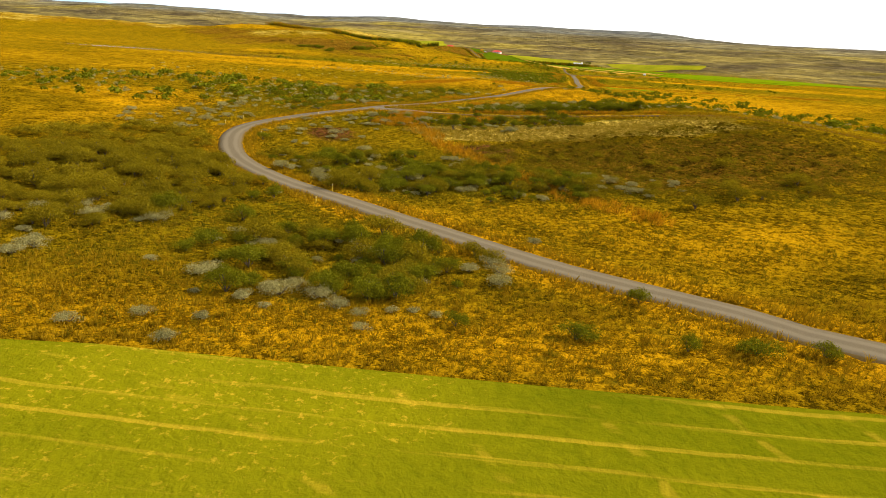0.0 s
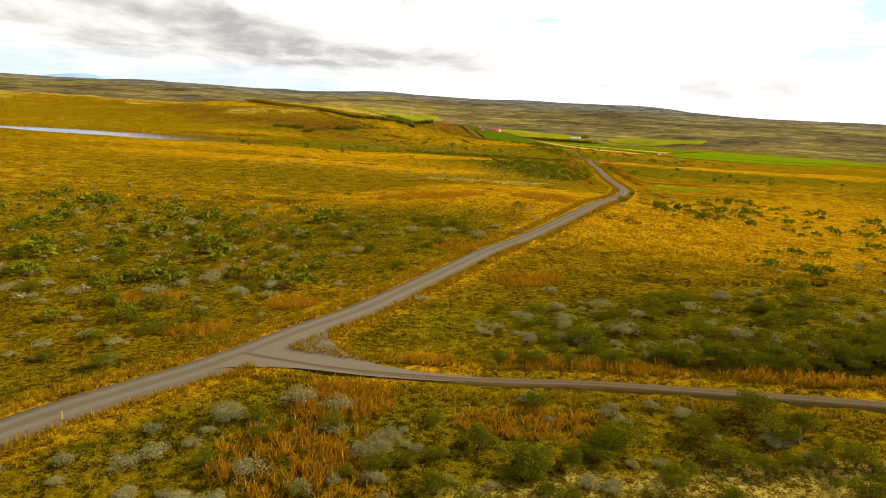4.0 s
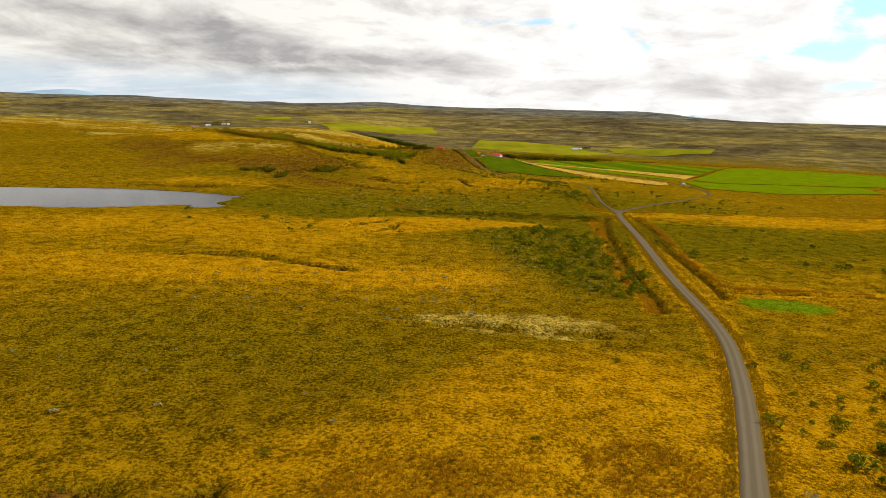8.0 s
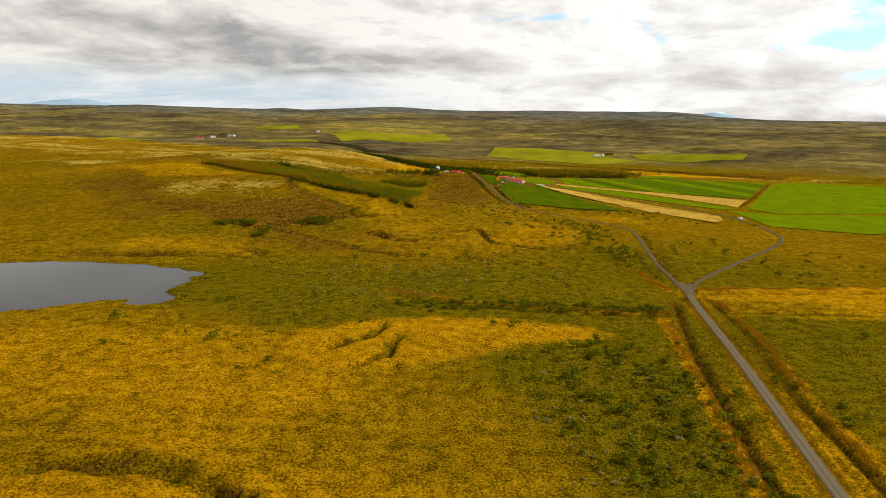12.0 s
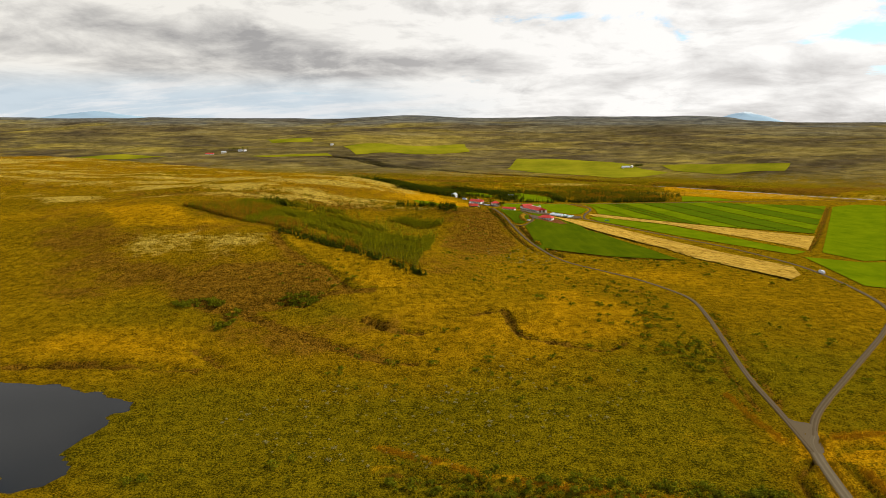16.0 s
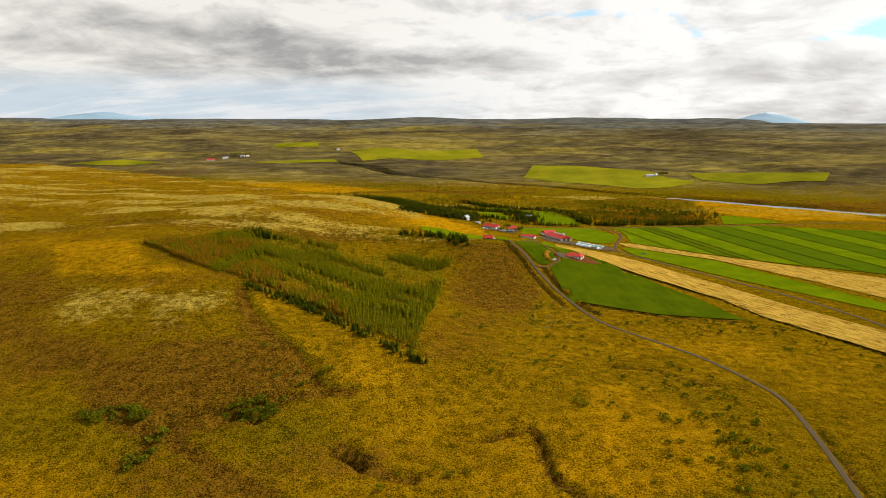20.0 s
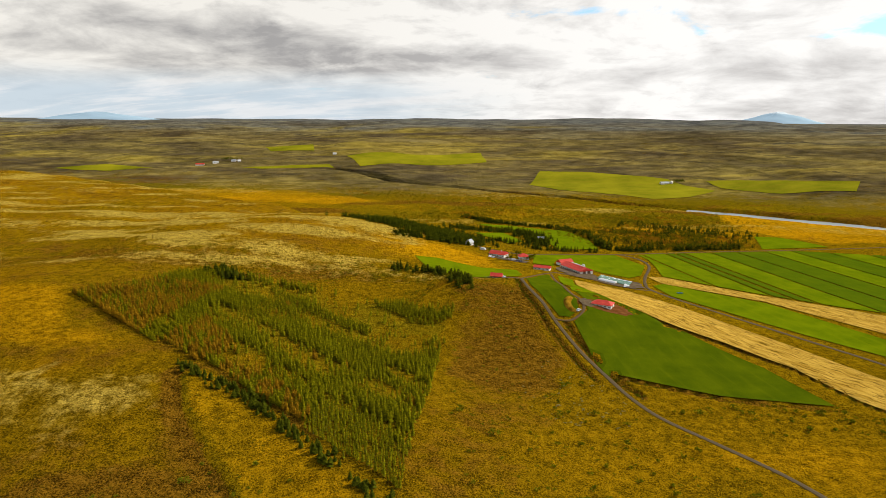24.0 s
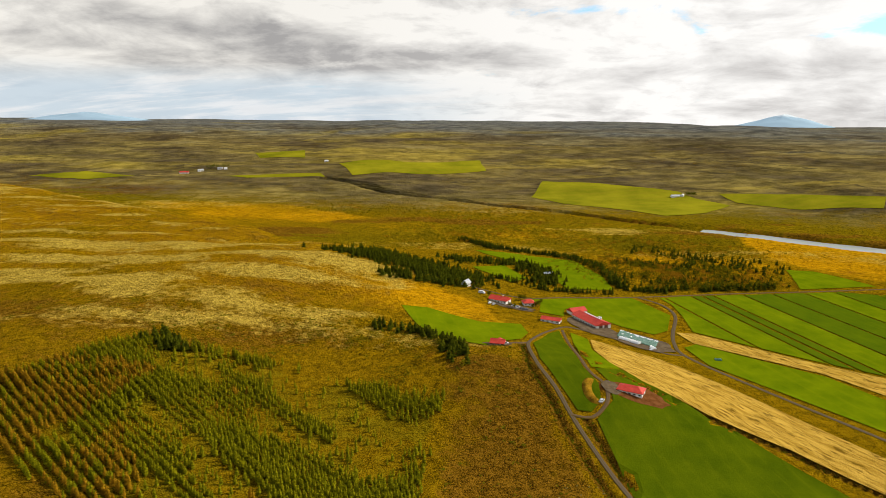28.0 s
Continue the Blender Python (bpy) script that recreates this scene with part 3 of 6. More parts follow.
def near_box(x, y, pts, margin):
    a = np.array(pts)
    return (x > a[:, 0].min() - margin) & (x < a[:, 0].max() + margin) & (y > a[:, 1].min() - margin) & (y < a[:, 1].max() + margin)


def on_near(func, x, y, pts, margin, far):
    """func(x, y, pts) where the place is near the points, else far."""
    out = np.full(np.shape(x), float(far))
    k = near_box(x, y, pts, margin)
    if k.any():
        out[k] = func(x[k], y[k], pts)
    return out


ROAD_HALF = [1.65, 1.25, 1.1, 1.15, 0.95, 1.5, 0.6]
ROAD_CURVES = [[tuple(p) for p in rounded(r, 8.0)] for r in ROADS]


def ground(x, y):
    """The height of the ground."""
    x, y = np.atleast_1d(np.asarray(x, float)), np.atleast_1d(np.asarray(y, float))
    z = broad(x, y)
    calm = np.ones(np.shape(x))
    cut = np.zeros(np.shape(x))
    for r, half in zip(ROAD_CURVES, ROAD_HALF):
        d = on_near(along, x, y, r, 12, 99)
        calm = np.minimum(calm, smooth(d, 3.0, 10.0))
        cut = np.maximum(cut, 0.30 * smooth(d, half + 0.45, half - 0.15))
    for ring in FIELDS:
        d = on_near(inside, x, y, ring, 12, -99)
        calm = np.minimum(calm, smooth(-d, -1.0, 10.0))
        cut = np.maximum(cut, 0.3 * smooth(d, -0.5, 2.0))
    for line in DITCHES:
        d = on_near(along, x, y, line, 8, 99)
        cut = np.maximum(cut, 1.9 * smooth(d, 2.1, 0.4))
    pond = on_near(inside, x, y, POND, 60, -99)
    pond = pond + (5.0 * (value(x / 7, y / 7, 5) - 0.5) + 3.0 * smooth(x, -170, -130) * (value(x / 5, y / 5, 6) - 0.5)) * (pond > -20)
    hill = smooth(broad(x, y), 4, 18) * smooth(back_of_hill(x, y), 150, 0)
    near = smooth(y, 420, 250)
    rough = 1.8 * (1 - near) * (layered(x, y, 26, 73, 3) - 0.5) + 0.9 * near * (layered(x, y, 9, 21, 3) - 0.5) + 7.0 * hill * smooth(y, 760, 900) * (layered(x * 0.45 + 0.15 * y, y, 42, 33, 3) - 0.5) + (1.2 + 3.0 * hill) * (layered(x, y, 55, 31, 3) - 0.5)
    z = z + rough * calm * smooth(y, 2600, 1500)
    z = np.where(pond > -25, z + (POND_LEVEL + 0.5 - z) * smooth(pond, -25, -1) - 2.2 * smooth(pond, -1.2, 3.0), z)
    z = np.where((pond > -60) & (pond < -0.6), np.maximum(z, POND_LEVEL + 0.4), z)
    for line in LEDGES:
        d = on_near(along, x, y, line, 14, 99) + 3 * (value(x / 4, y / 4, 12) - 0.5)
        z = z - 2.2 * smooth(d, 2.8, 0.4) * smooth(value(x / 9, y / 9, 17), -0.2, 0.3)
    gorge = on_near(along, x, y, RIVER, 70, 999)
    gorge = gorge + 8 * (value(x / 30, y / 30, 8) - 0.5) - 24 * smooth(x, 230, 340)
    bed = RIVER_LEVEL - 1.0 - 9 * smooth(x, 330, 230)
    z = z + (bed - z) * smooth(gorge, 15, 8)
    return z - cut


def height(x, y):
    return float(ground([x], [y])[0])


# ---- mesh helpers ----
def mesh_of(name, verts, faces, mat, smooth_faces=False):
    """A mesh from arrays of places and of faces with equally many corners."""
    me = bpy.data.meshes.new(name)
    verts, faces = np.asarray(verts, np.float32), np.asarray(faces, np.int32)
    count, size = faces.shape
    me.vertices.add(len(verts))
    me.vertices.foreach_set("co", verts.ravel())
    me.loops.add(count * size)
    me.loops.foreach_set("vertex_index", faces.ravel())
    me.polygons.add(count)
    me.polygons.foreach_set("loop_start", np.arange(count, dtype=np.int32) * size)
    if smooth_faces:
        me.polygons.foreach_set("use_smooth", np.ones(count, bool))
    me.update(calc_edges=True)
    me.materials.append(mat)
    return me


def part(name, bm, mat, parent=None, label=""):
    """Links a bmesh as one mesh object, under a thing or part where one is given."""
    me = bpy.data.meshes.new(name)
    bm.normal_update()
    bm.to_mesh(me)
    bm.free()
    me.materials.append(mat)
    ob = new(name, me)
    if parent is not None:
        ob.parent = parent
    return tagged(ob, label)


def set_colours(me, layer, rgba):
    attr = me.color_attributes.new(layer, "FLOAT_COLOR", "POINT")
    attr.data.foreach_set("color", np.asarray(rgba, np.float32).ravel())


def drape(name, ring, mat, lift=0.1, step=6.0, label="", category="field"):
    """A sheet that lies on the ground within a ring of points."""
    bm = bmesh.new()
    bm.faces.new([bm.verts.new((x, y, 0)) for x, y in ring])
    a = np.array(ring)
    for axis in (0, 1):
        for at in np.arange(a[:, axis].min() + step, a[:, axis].max(), step):
            spot, way = [0, 0, 0], [0, 0, 0]
            spot[axis], way[axis] = at, 1
            bmesh.ops.bisect_plane(bm, geom=bm.verts[:] + bm.edges[:] + bm.faces[:], plane_co=spot, plane_no=way)
    xy = np.array([v.co[:2] for v in bm.verts])
    for v, z in zip(bm.verts, ground(xy[:, 0], xy[:, 1])):
        v.co.z = z + 0.3 + lift
    bmesh.ops.recalc_face_normals(bm, faces=bm.faces)
    if sum(f.normal.z for f in bm.faces) < 0:
        bmesh.ops.reverse_faces(bm, faces=bm.faces)
    return tagged(part(name, bm, mat), label, category, kind="structure")


def level_sheet(name, ring, mat, lift, label, category):
    """A thin slab at road height within a ring of points."""
    bm = bmesh.new()
    bm.faces.new([bm.verts.new((x, y, 0)) for x, y in rounded(ring + ring[:1], 1.0)[:-1]])
    a = np.array(ring)
    for axis in (0, 1):
        for at in np.arange(a[:, axis].min() + 1.5, a[:, axis].max(), 1.5):
            spot, way = [0, 0, 0], [0, 0, 0]
            spot[axis], way[axis] = at, 1
            bmesh.ops.bisect_plane(bm, geom=bm.verts[:] + bm.edges[:] + bm.faces[:], plane_co=spot, plane_no=way)
    for v in bm.verts:
        v.co.z = float(broad(v.co.x, v.co.y)) + lift
    uv = bm.loops.layers.uv.new("across")
    for f in bm.faces:
        for corner in f.loops:
            corner[uv].uv = (0.72, 0.0)
    bmesh.ops.recalc_face_normals(bm, faces=bm.faces)
    if sum(f.normal.z for f in bm.faces) < 0:
        bmesh.ops.reverse_faces(bm, faces=bm.faces)
    return tagged(part(name, bm, mat), label, category, kind="structure")


def ribbon(name, line, width, mat, label, lift=0.21, category="road", step=3.0, level=None, wobble=0.12):
    """A strip of even width along a line, with a slight crown."""
    c = rounded(line, step)
    way = np.gradient(c, axis=0)
    way /= np.linalg.norm(way, axis=1)[:, None]
    side = np.stack([way[:, 1], -way[:, 0]], 1)
    shares = np.array([-0.66, -0.52, -0.3, 0.0, 0.3, 0.52, 0.66]) if level is None else np.array([-0.5, -0.33, -0.17, 0.0, 0.17, 0.33, 0.5])
    edge = width * (1 + wobble * (value(c[:, 0] / 4, c[:, 1] / 4, 2) - 0.5))
    spots = c[:, None, :] + side[:, None, :] * (edge[:, None] * shares)[:, :, None]
    mid = broad(c[:, 0], c[:, 1]) if level is None else None
    z = np.repeat(mid[:, None], 7, 1) + lift - 0.10 * np.abs(shares) - 0.12 - 0.5 * (np.abs(shares) > 0.6) if level is None else np.full(spots.shape[:2], float(level))
    verts = np.concatenate([spots, z[:, :, None]], 2).reshape(-1, 3)
    r = np.arange(len(c) - 1)[:, None] * 7 + np.arange(6)[None]
    faces = np.stack([r, r + 1, r + 8, r + 7], -1).reshape(-1, 4)
    me = mesh_of(name, verts, faces, mat, level is not None)
    uv = me.uv_layers.new(name="across")
    corner = np.empty(len(me.loops), np.int32)
    me.loops.foreach_get("vertex_index", corner)
    uv.data.foreach_set("uv", np.stack([shares[corner % 7] + 0.5, corner // 7 * 0.5], 1).astype(np.float32).ravel())
    return tagged(new(name, me), label, category, kind="structure")


# ---- ground ----
def spaced(stops):
    """Places along an axis with the spacing that each stretch asks for."""
    out = [stops[0][0]]
    for (a, step), (b, _) in zip(stops[:-1], stops[1:]):
        out += list(np.linspace(a, b, max(2, round((b - a) / step)) + 1)[1:])
    return np.array(out)


def soft(x, y, a, b, r, s=1.0):
    return np.exp(-(((x - a) / r) ** 2 + ((y - b) / (r * s)) ** 2))


# Where each cover grows: place, reach along x and y, amount.
DRY_ZONES = [(85, 615, 60, 40, .22), (-20, 500, 90, 40, .15), (11, 344, 45, 14, .5), (-55, 220, 90, 16, .45), (-115, 285, 60, 40, .2), (163, 402, 90, 10, .55), (55, 530, 36, 32, .1), (-364, 783, 90, 60, .4), (-175, 470, 50, 18, .3), (-200, 655, 30, 25, .3), (-62, 962, 45, 25, .55)]
DRY_NEAR = [(30, 60, 110, 50, .10), (-80, 275, 150, 90, .18), (22, -96, 20, 10, .08), (55, -80, 40, 20, .08), (0, -97, 14, 5, .1), (30, 112, 34, 22, .3), (110, 90, 60, 60, .5), (190, 240, 120, 100, .3), (-10, 92, 40, 20, .45), (60, 52, 40, 22, .5), (25, 118, 42, 25, .45), (-14, 0, 6, 14, .4), (12, -88, 12, 7, .15), (0, -125, 45, 6, .5), (150, 370, 60, 30, .2), (-58, -35, 20, 25, .35), (50, 75, 25, 25, .3), (40, -98, 16, 12, .35), (-4, -20, 8, 6, .4)]
GREEN_ZONES = [(-30, 75, 50, 30, .12), (20, 340, 140, 40, .25), (140, 460, 60, 50, .5), (-120, 400, 60, 40, .55), (-60, 150, 70, 30, .3), (-160, 510, 60, 30, .3), (-60, 420, 70, 30, .25), (150, 330, 60, 50, .3), (80, 330, 90, 60, .3), (44, 291, 28, 45, .45), (44, 231, 22, 34, .45), (-60, 388, 70, 20, .25), (26, 424, 60, 30, .3), (120, 300, 40, 60, .35), (70, 460, 40, 30, .3), (-80, 512, 25, 20, .35), (-45, 20, 40, 40, .25), (-6, 46, 20, 14, .4), (28, -4, 30, 12, .45), (-3, -31, 25, 10, .4), (-20, -95, 30, 25, .2), (0, -70, 25, 14, .45), (5, 640, 40, 70, .05)]
HEATH_ZONES = [(-8, -62, 26, 18, .32), (0, 735, 30, 40, .3), (-8, 690, 28, 85, .6), (-230, 560, 70, 40, .25), (60, 440, 60, 14, .2), (-155, 612, 48, 46, .12), (-120, 470, 60, 22, .2), (48, -60, 42, 20, .12), (-90, 500, 60, 16, .3), (10, 560, 50, 40, .15), (-140, 555, 48, 30, .3), (-100, 530, 22, 12, .5), (50, -58, 26, 14, .2), (34, -70, 20, 18, .15), (24, -52, 12, 8, .2), (-146, 865, 60, 25, .4), (-300, 850, 90, 30, .3), (-108, 482, 45, 14, .4), (-60, 466, 40, 12, .4), (-35, 500, 30, 12, .35)]
MOSS_ZONES = [(-90, 500, 30, 10, .3), (-150, 760, 120, 60, .12), (-235, 640, 60, 45, .3), (-172, 620, 25, 25, .25), (20, 172, 32, 11, .45), (20, -40, 22, 7, .85), (42, -38, 16, 8, .6), (-53, 457, 40, 10, .45)]


# Covers with an edge: which one, how much of it, how wide its edge is, and its outline.
PATCHES = [
    ("dry", 1.1, 5, [(-59, 319), (-59, 331), (-46, 344), (-14, 354), (15, 353), (39, 351), (59, 340), (47, 329), (24, 324), (-2, 310), (-37, 300), (-48, 302)]),
    ("green", 0.75, 12, [(-107, 386), (-60, 416), (-7, 425), (49, 437), (81, 421), (72, 371), (37, 360), (-6, 360), (-39, 354), (-74, 337)]),
    ("green", 0.28, 9, [(13, 319), (42, 331), (60, 328), (69, 314), (69, 285), (60, 240), (58, 205), (44, 205), (36, 240), (23, 271), (5, 294)]),
    ("dry", 0.65, 3, [(110, 401), (178, 423), (280, 436), (420, 452), (420, 395), (260, 376), (158, 366), (106, 367)]),
    ("green", 0.40, 8, [(101, 348), (156, 360), (330, 372), (330, 215), (200, 214), (109, 222), (93, 235), (97, 287)]),
    ("dry", 0.45, 10, [(-124, 243), (-97, 237), (-55, 236), (-34, 225), (-15, 227), (6, 230), (12, 220), (-1, 209), (-48, 203), (-93, 199), (-160, 200), (-170, 240)]),
    ("dry", 0.35, 12, [(-240, 284), (-114, 329), (-51, 338), (0, 306), (-22, 286), (-35, 270), (-60, 230), (-86, 255), (-137, 250), (-220, 230)]),
    ("moss", 0.62, 4, [(-15, 172), (-4, 180), (14, 184), (33, 182), (54, 170), (50, 158), (39, 160), (17, 160), (7, 163), (-3, 161), (-12, 165)]),
    ("dry", 0.55, 6, [(8, 152), (22, 157), (43, 157), (53, 156), (53, 138), (47, 124), (-8, 118), (1, 135)]),
    ("green", 0.60, 5, [(-26, 82), (-14, 84), (2, 78), (13, 73), (15, 63), (8, 52), (-14, 50), (-21, 62)]),
    ("dry", 0.45, 7, [(-33, 108), (-8, 111), (39, 126), (40, 110), (30, 91), (19, 89), (7, 90), (-10, 89), (-24, 93)]),
    ("soil", 1.05, 3, [(36, 103), (40, 105), (31, 87), (24, 73), (21, 73), (28, 90)]),
    ("heath", 0.26, 20, [(-343, 713), (-258, 648), (-149, 644), (-108, 591), (-71, 543), (-90, 536), (-98, 518), (-198, 520), (-248, 529), (-343, 651)]),
    ("heath", 0.42, 9, [(-155, 574), (-123, 567), (-88, 537), (-93, 518), (-124, 503), (-159, 518), (-174, 536), (-163, 556)]),
    ("dry", 0.18, 14, [(-226, 500), (-197, 506), (-160, 493), (-124, 473), (-103, 455), (-120, 450), (-189, 455)]),
    ("dry", 0.40, 4, [(12, 500), (31, 514), (37, 567), (61, 581), (74, 546), (83, 517), (72, 495), (58, 486), (35, 487)]),
    ("dry", 0.25, 9, [(71, 640), (125, 607), (130, 568), (191, 541), (240, 590), (196, 627), (156, 658)]),
    ("dry", 0.55, 8, [(-346, 768), (-276, 756), (-235, 701), (-194, 675), (-217, 668), (-281, 675)]),
    ("moss", 0.42, 16, [(-243, 652), (-184, 639), (-154, 648), (-128, 608), (-112, 580), (-164, 570), (-240, 600)]),
    ("dry", 0.80, 10, [(328, 1408), (420, 1415), (506, 1366), (520, 1160), (350, 1110), (313, 1204), (316, 1306)]),
    ("dry", 0.65, 20, [(-725, 1669), (-421, 1672), (-225, 1517), (-292, 1448), (-511, 1507)]),
    ("dry", 0.60, 8, [(-100, 997), (-67, 989), (-25, 977), (-3, 927), (-35, 920), (-78, 941)]),
    ("heath", 0.40, 6, [(18, -41), (32, -38), (52, -46), (70, -60), (52, -78), (37, -74), (21, -73), (15, -58)]),
    ("moss", 1.25, 4, [(-2, -38), (12, -32), (34, -31), (56, -40), (62, -46), (50, -49), (37, -43), (22, -41), (11, -46), (2, -50)]),
    ("soil", 0.55, 3, [(5, -53), (14, -50), (17, -58), (15, -68), (10, -66)]),
    ("soil", 0.55, 3, [(-21, -45), (-15, -42), (-10, -51), (-10, -57), (-19, -57)]),
    ("dry", 0.25, 4, [(-6, -88), (0, -79), (6, -81), (13, -78), (22, -84), (32, -98), (44, -112), (40, -118), (24, -106), (10, -97)]),
    ("bright", 0.66, 5, [(-4, -87), (1, -81), (9, -83), (20, -86), (28, -96), (36, -108), (30, -108), (16, -98)]),
    ("dry", 0.30, 14, [(-260, 160), (-105, 233), (-26, 206), (-14, 140), (-54, 106), (-83, 88), (-150, 60)]),
    ("dry", 0.70, 6, [(-90, 12), (-65, 17), (-48, -3), (-51, -17), (-62, -27), (-95, -10)]),
    ("dry", 0.45, 9, [(38, 84), (80, 150), (150, 190), (312, 195), (149, 103), (89, 79), (50, 62)]),
    ("dry", 0.55, 14, [(110, 1060), (240, 1080), (300, 1200), (200, 1300), (110, 1200)]),
    ("heath", 0.25, 7, [(-36, 830), (2, 830), (8, 800), (20, 758), (36, 715), (30, 690), (-38, 690)]),
    ("bright", 0.85, 3, [(86, 209), (99, 210), (113, 200), (103, 186), (90, 188), (85, 196)]),
]


def zoned(x, y, zones):
    return sum(amount * np.exp(-(((x - a) / ra) ** 2 + ((y - b) / rb) ** 2)) for a, b, ra, rb, amount in zones)


def make_ground():
    xs = spaced([(-4600, 110), (-2400, 40), (-1200, 14), (-420, 5), (-160, 2.6), (-55, 1.3), (95, 2.6), (260, 4), (520, 14), (1300, 40), (2600, 110), (4600, 1)])
    ys = spaced([(-900, 40), (-330, 8), (-185, 1.3), (70, 2.0), (300, 2.8), (1150, 5), (1500, 8), (2100, 14), (3300, 50), (4760, 1)])
    gx, gy = (v.ravel() for v in np.meshgrid(xs, ys))
    gz = ground(gx, gy)
    k = np.arange(len(ys) - 1)[:, None] * len(xs) + np.arange(len(xs) - 1)[None]
    me = mesh_of("ground", np.stack([gx, gy, gz], 1), np.stack([k, k + 1, k + len(xs) + 1, k + len(xs)], -1).reshape(-1, 4), M_GROUND, True)
    v = northing(gx, gy)
    hill = smooth(broad(gx, gy), 5, 20) * smooth(back_of_hill(gx, gy), 150, 20)
    far = smooth(v, 1080, 1300) * smooth(back_of_hill(gx, gy), 20, 150)
    mid = layered(gx, gy, 120, 51)
    wide = layered(gx, gy, 420, 61)
    # dry gold grass, green sward, dark heath, pale moss
    streak = layered(gx * 0.45 + 0.15 * gy, gy, 42, 33, 3)
    dry = 0.20 + 0.55 * (mid - 0.5) + zoned(gx, gy, DRY_ZONES) + zoned(gx, gy, DRY_NEAR)
    green = 0.28 + 0.6 * (wide - 0.5) + zoned(gx, gy, GREEN_ZONES)
    heath = -0.05 + 0.3 * (mid - 0.5) + zoned(gx, gy, HEATH_ZONES) + 0.46 * hill
    moss = -0.25 + zoned(gx, gy, MOSS_ZONES) + hill * smooth(gy, 760, 880) * (0.66 + 1.9 * (layered(gx * 0.3 + 0.12 * gy, gy, 26, 37, 3) - 0.5) + 0.9 * (streak - 0.5)) + 0.5 * hill * smooth(gy, 760, 600) * (streak - 0.35)
    dry += 0.25 * hill * smooth(gy, 850, 1000)
    dry -= 0.5 * zoned(gx, gy, GREEN_ZONES)
    glade = smooth(inside(gx, gy, GLADE), -1.5, 1.5)
    dry += 0.22 * glade
    green += 0.25 * glade
    heath -= 1.2 * glade
    moss -= 0.8 * glade
    ledge = layered(gx * 0.25, gy, 75, 43, 4)
    fine_ledge = layered(gx * 0.35 + 0.1 * gy, gy, 34, 47, 3)
    heath += far * (0.05 + 2.2 * (ledge - 0.5) + 2.0 * (fine_ledge - 0.5))
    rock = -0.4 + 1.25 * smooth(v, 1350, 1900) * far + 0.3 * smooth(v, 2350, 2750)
    green += far * (0.2 + 1.6 * (layered(gx * 0.3, gy, 200, 77) - 0.5))
    moss += far * 0.75 * smooth(layered(gx * 0.3, gy, 90, 71), 0.5, 0.66)
    dry += far * (0.15 - 0.4 * smooth(v, 1450, 1750))
    pale = soft(gx, gy, 150, 1437, 75, 0.55)
    moss += 1.0 * pale
    verge = np.zeros(len(gx))
    dark = np.zeros(len(gx))
    broken = np.zeros(len(gx))
    for curve in ROAD_CURVES[:1]:
        d = on_near(along, gx, gy, curve, 12, 99)
        verge = np.maximum(verge, smooth(d, 6.5, 3.0))
    for line, amount in zip(DITCHES, [0.7] * 4 + [0.45] * 3 + [0.45] * 2 + [0.15] * 9):
        d = on_near(along, gx, gy, line, 16, 99)
        verge = np.maximum(verge, smooth(d + 2.5 * (value(gx / 5, gy / 5, 3) - 0.5), 5.5, 2.0) * amount)
        dark = np.maximum(dark, smooth(d + 1.2 * (value(gx / 4, gy / 4, 9) - 0.5), 2.3, 0.7) if amount > 0.2 else smooth(d + 1.2 * (value(gx / 4, gy / 4, 9) - 0.5), 3.2, 1.2))
    d = on_near(along, gx, gy, GLADE[-6:] + GLADE[:1], 16, 99)
    dark = np.maximum(dark, smooth(d + 2 * (value(gx / 4, gy / 4, 29) - 0.5), 5.0, 1.5))
    for line in LEDGES:
        d = on_near(along, gx, gy, line, 16, 99)
        dark = np.maximum(dark, smooth(d + 2.4 * (value(gx / 3.1, gy / 3.1, 6) - 0.5), 2.6, 0.8) * smooth(value(gx / 9, gy / 9, 17), -0.2, 0.3) * 0.9)
        broken = np.maximum(broken, smooth(d + 3.0 * (value(gx / 3.1, gy / 3.1, 6) - 0.5), 2.2, 0.6) * smooth(value(gx / 7, gy / 7, 51), 0.1, 0.5))
    for line, wide, amount in DRY_STRIPS:
        d = on_near(along, gx, gy, line, 16, 99)
        verge = np.maximum(verge, amount * smooth(d + 2 * (value(gx / 4, gy / 4, 4) - 0.5), wide, wide * 0.4))
    dry += 0.6 * verge
    heath -= 0.5 * verge
    heath += 1.2 * dark
    moss -= dark
    dry -= dark
    gorge = smooth(on_near(along, gx, gy, RIVER[:9], 70, 999), 20, 11)
    heath += 1.4 * gorge
    dry -= gorge
    moss -= gorge
    soil = -0.35 + 1.0 * soft(gx, gy, -27, -83, 4.5, 1.2) + 0.9 * soft(gx, gy, 46, 132, 4) + 0.8 * soft(gx, gy, 44, 120, 3) + 0.75 * soft(gx, gy, -124, 412, 12, 1.3) + 1.05 * soft(gx, gy, -14.5, -46, 7.5, 1.2) + 1.0 * soft(gx, gy, 11, -54, 8, 0.9) + 0.9 * soft(gx, gy, 56.7, 121, 5) + 0.9 * soft(gx, gy, 352, 1160, 26, 1.0) + 0.9 * soft(gx, gy, 54, 797, 15, 0.8)
    for (a, b), r in (((62, 955), 24), ((88, 905), 26), ((-6, 982), 18), ((-13, 853), 9), ((42, 800), 9)):
        soil += 0.95 * soft(gx, gy, a, b, r, 0.8)
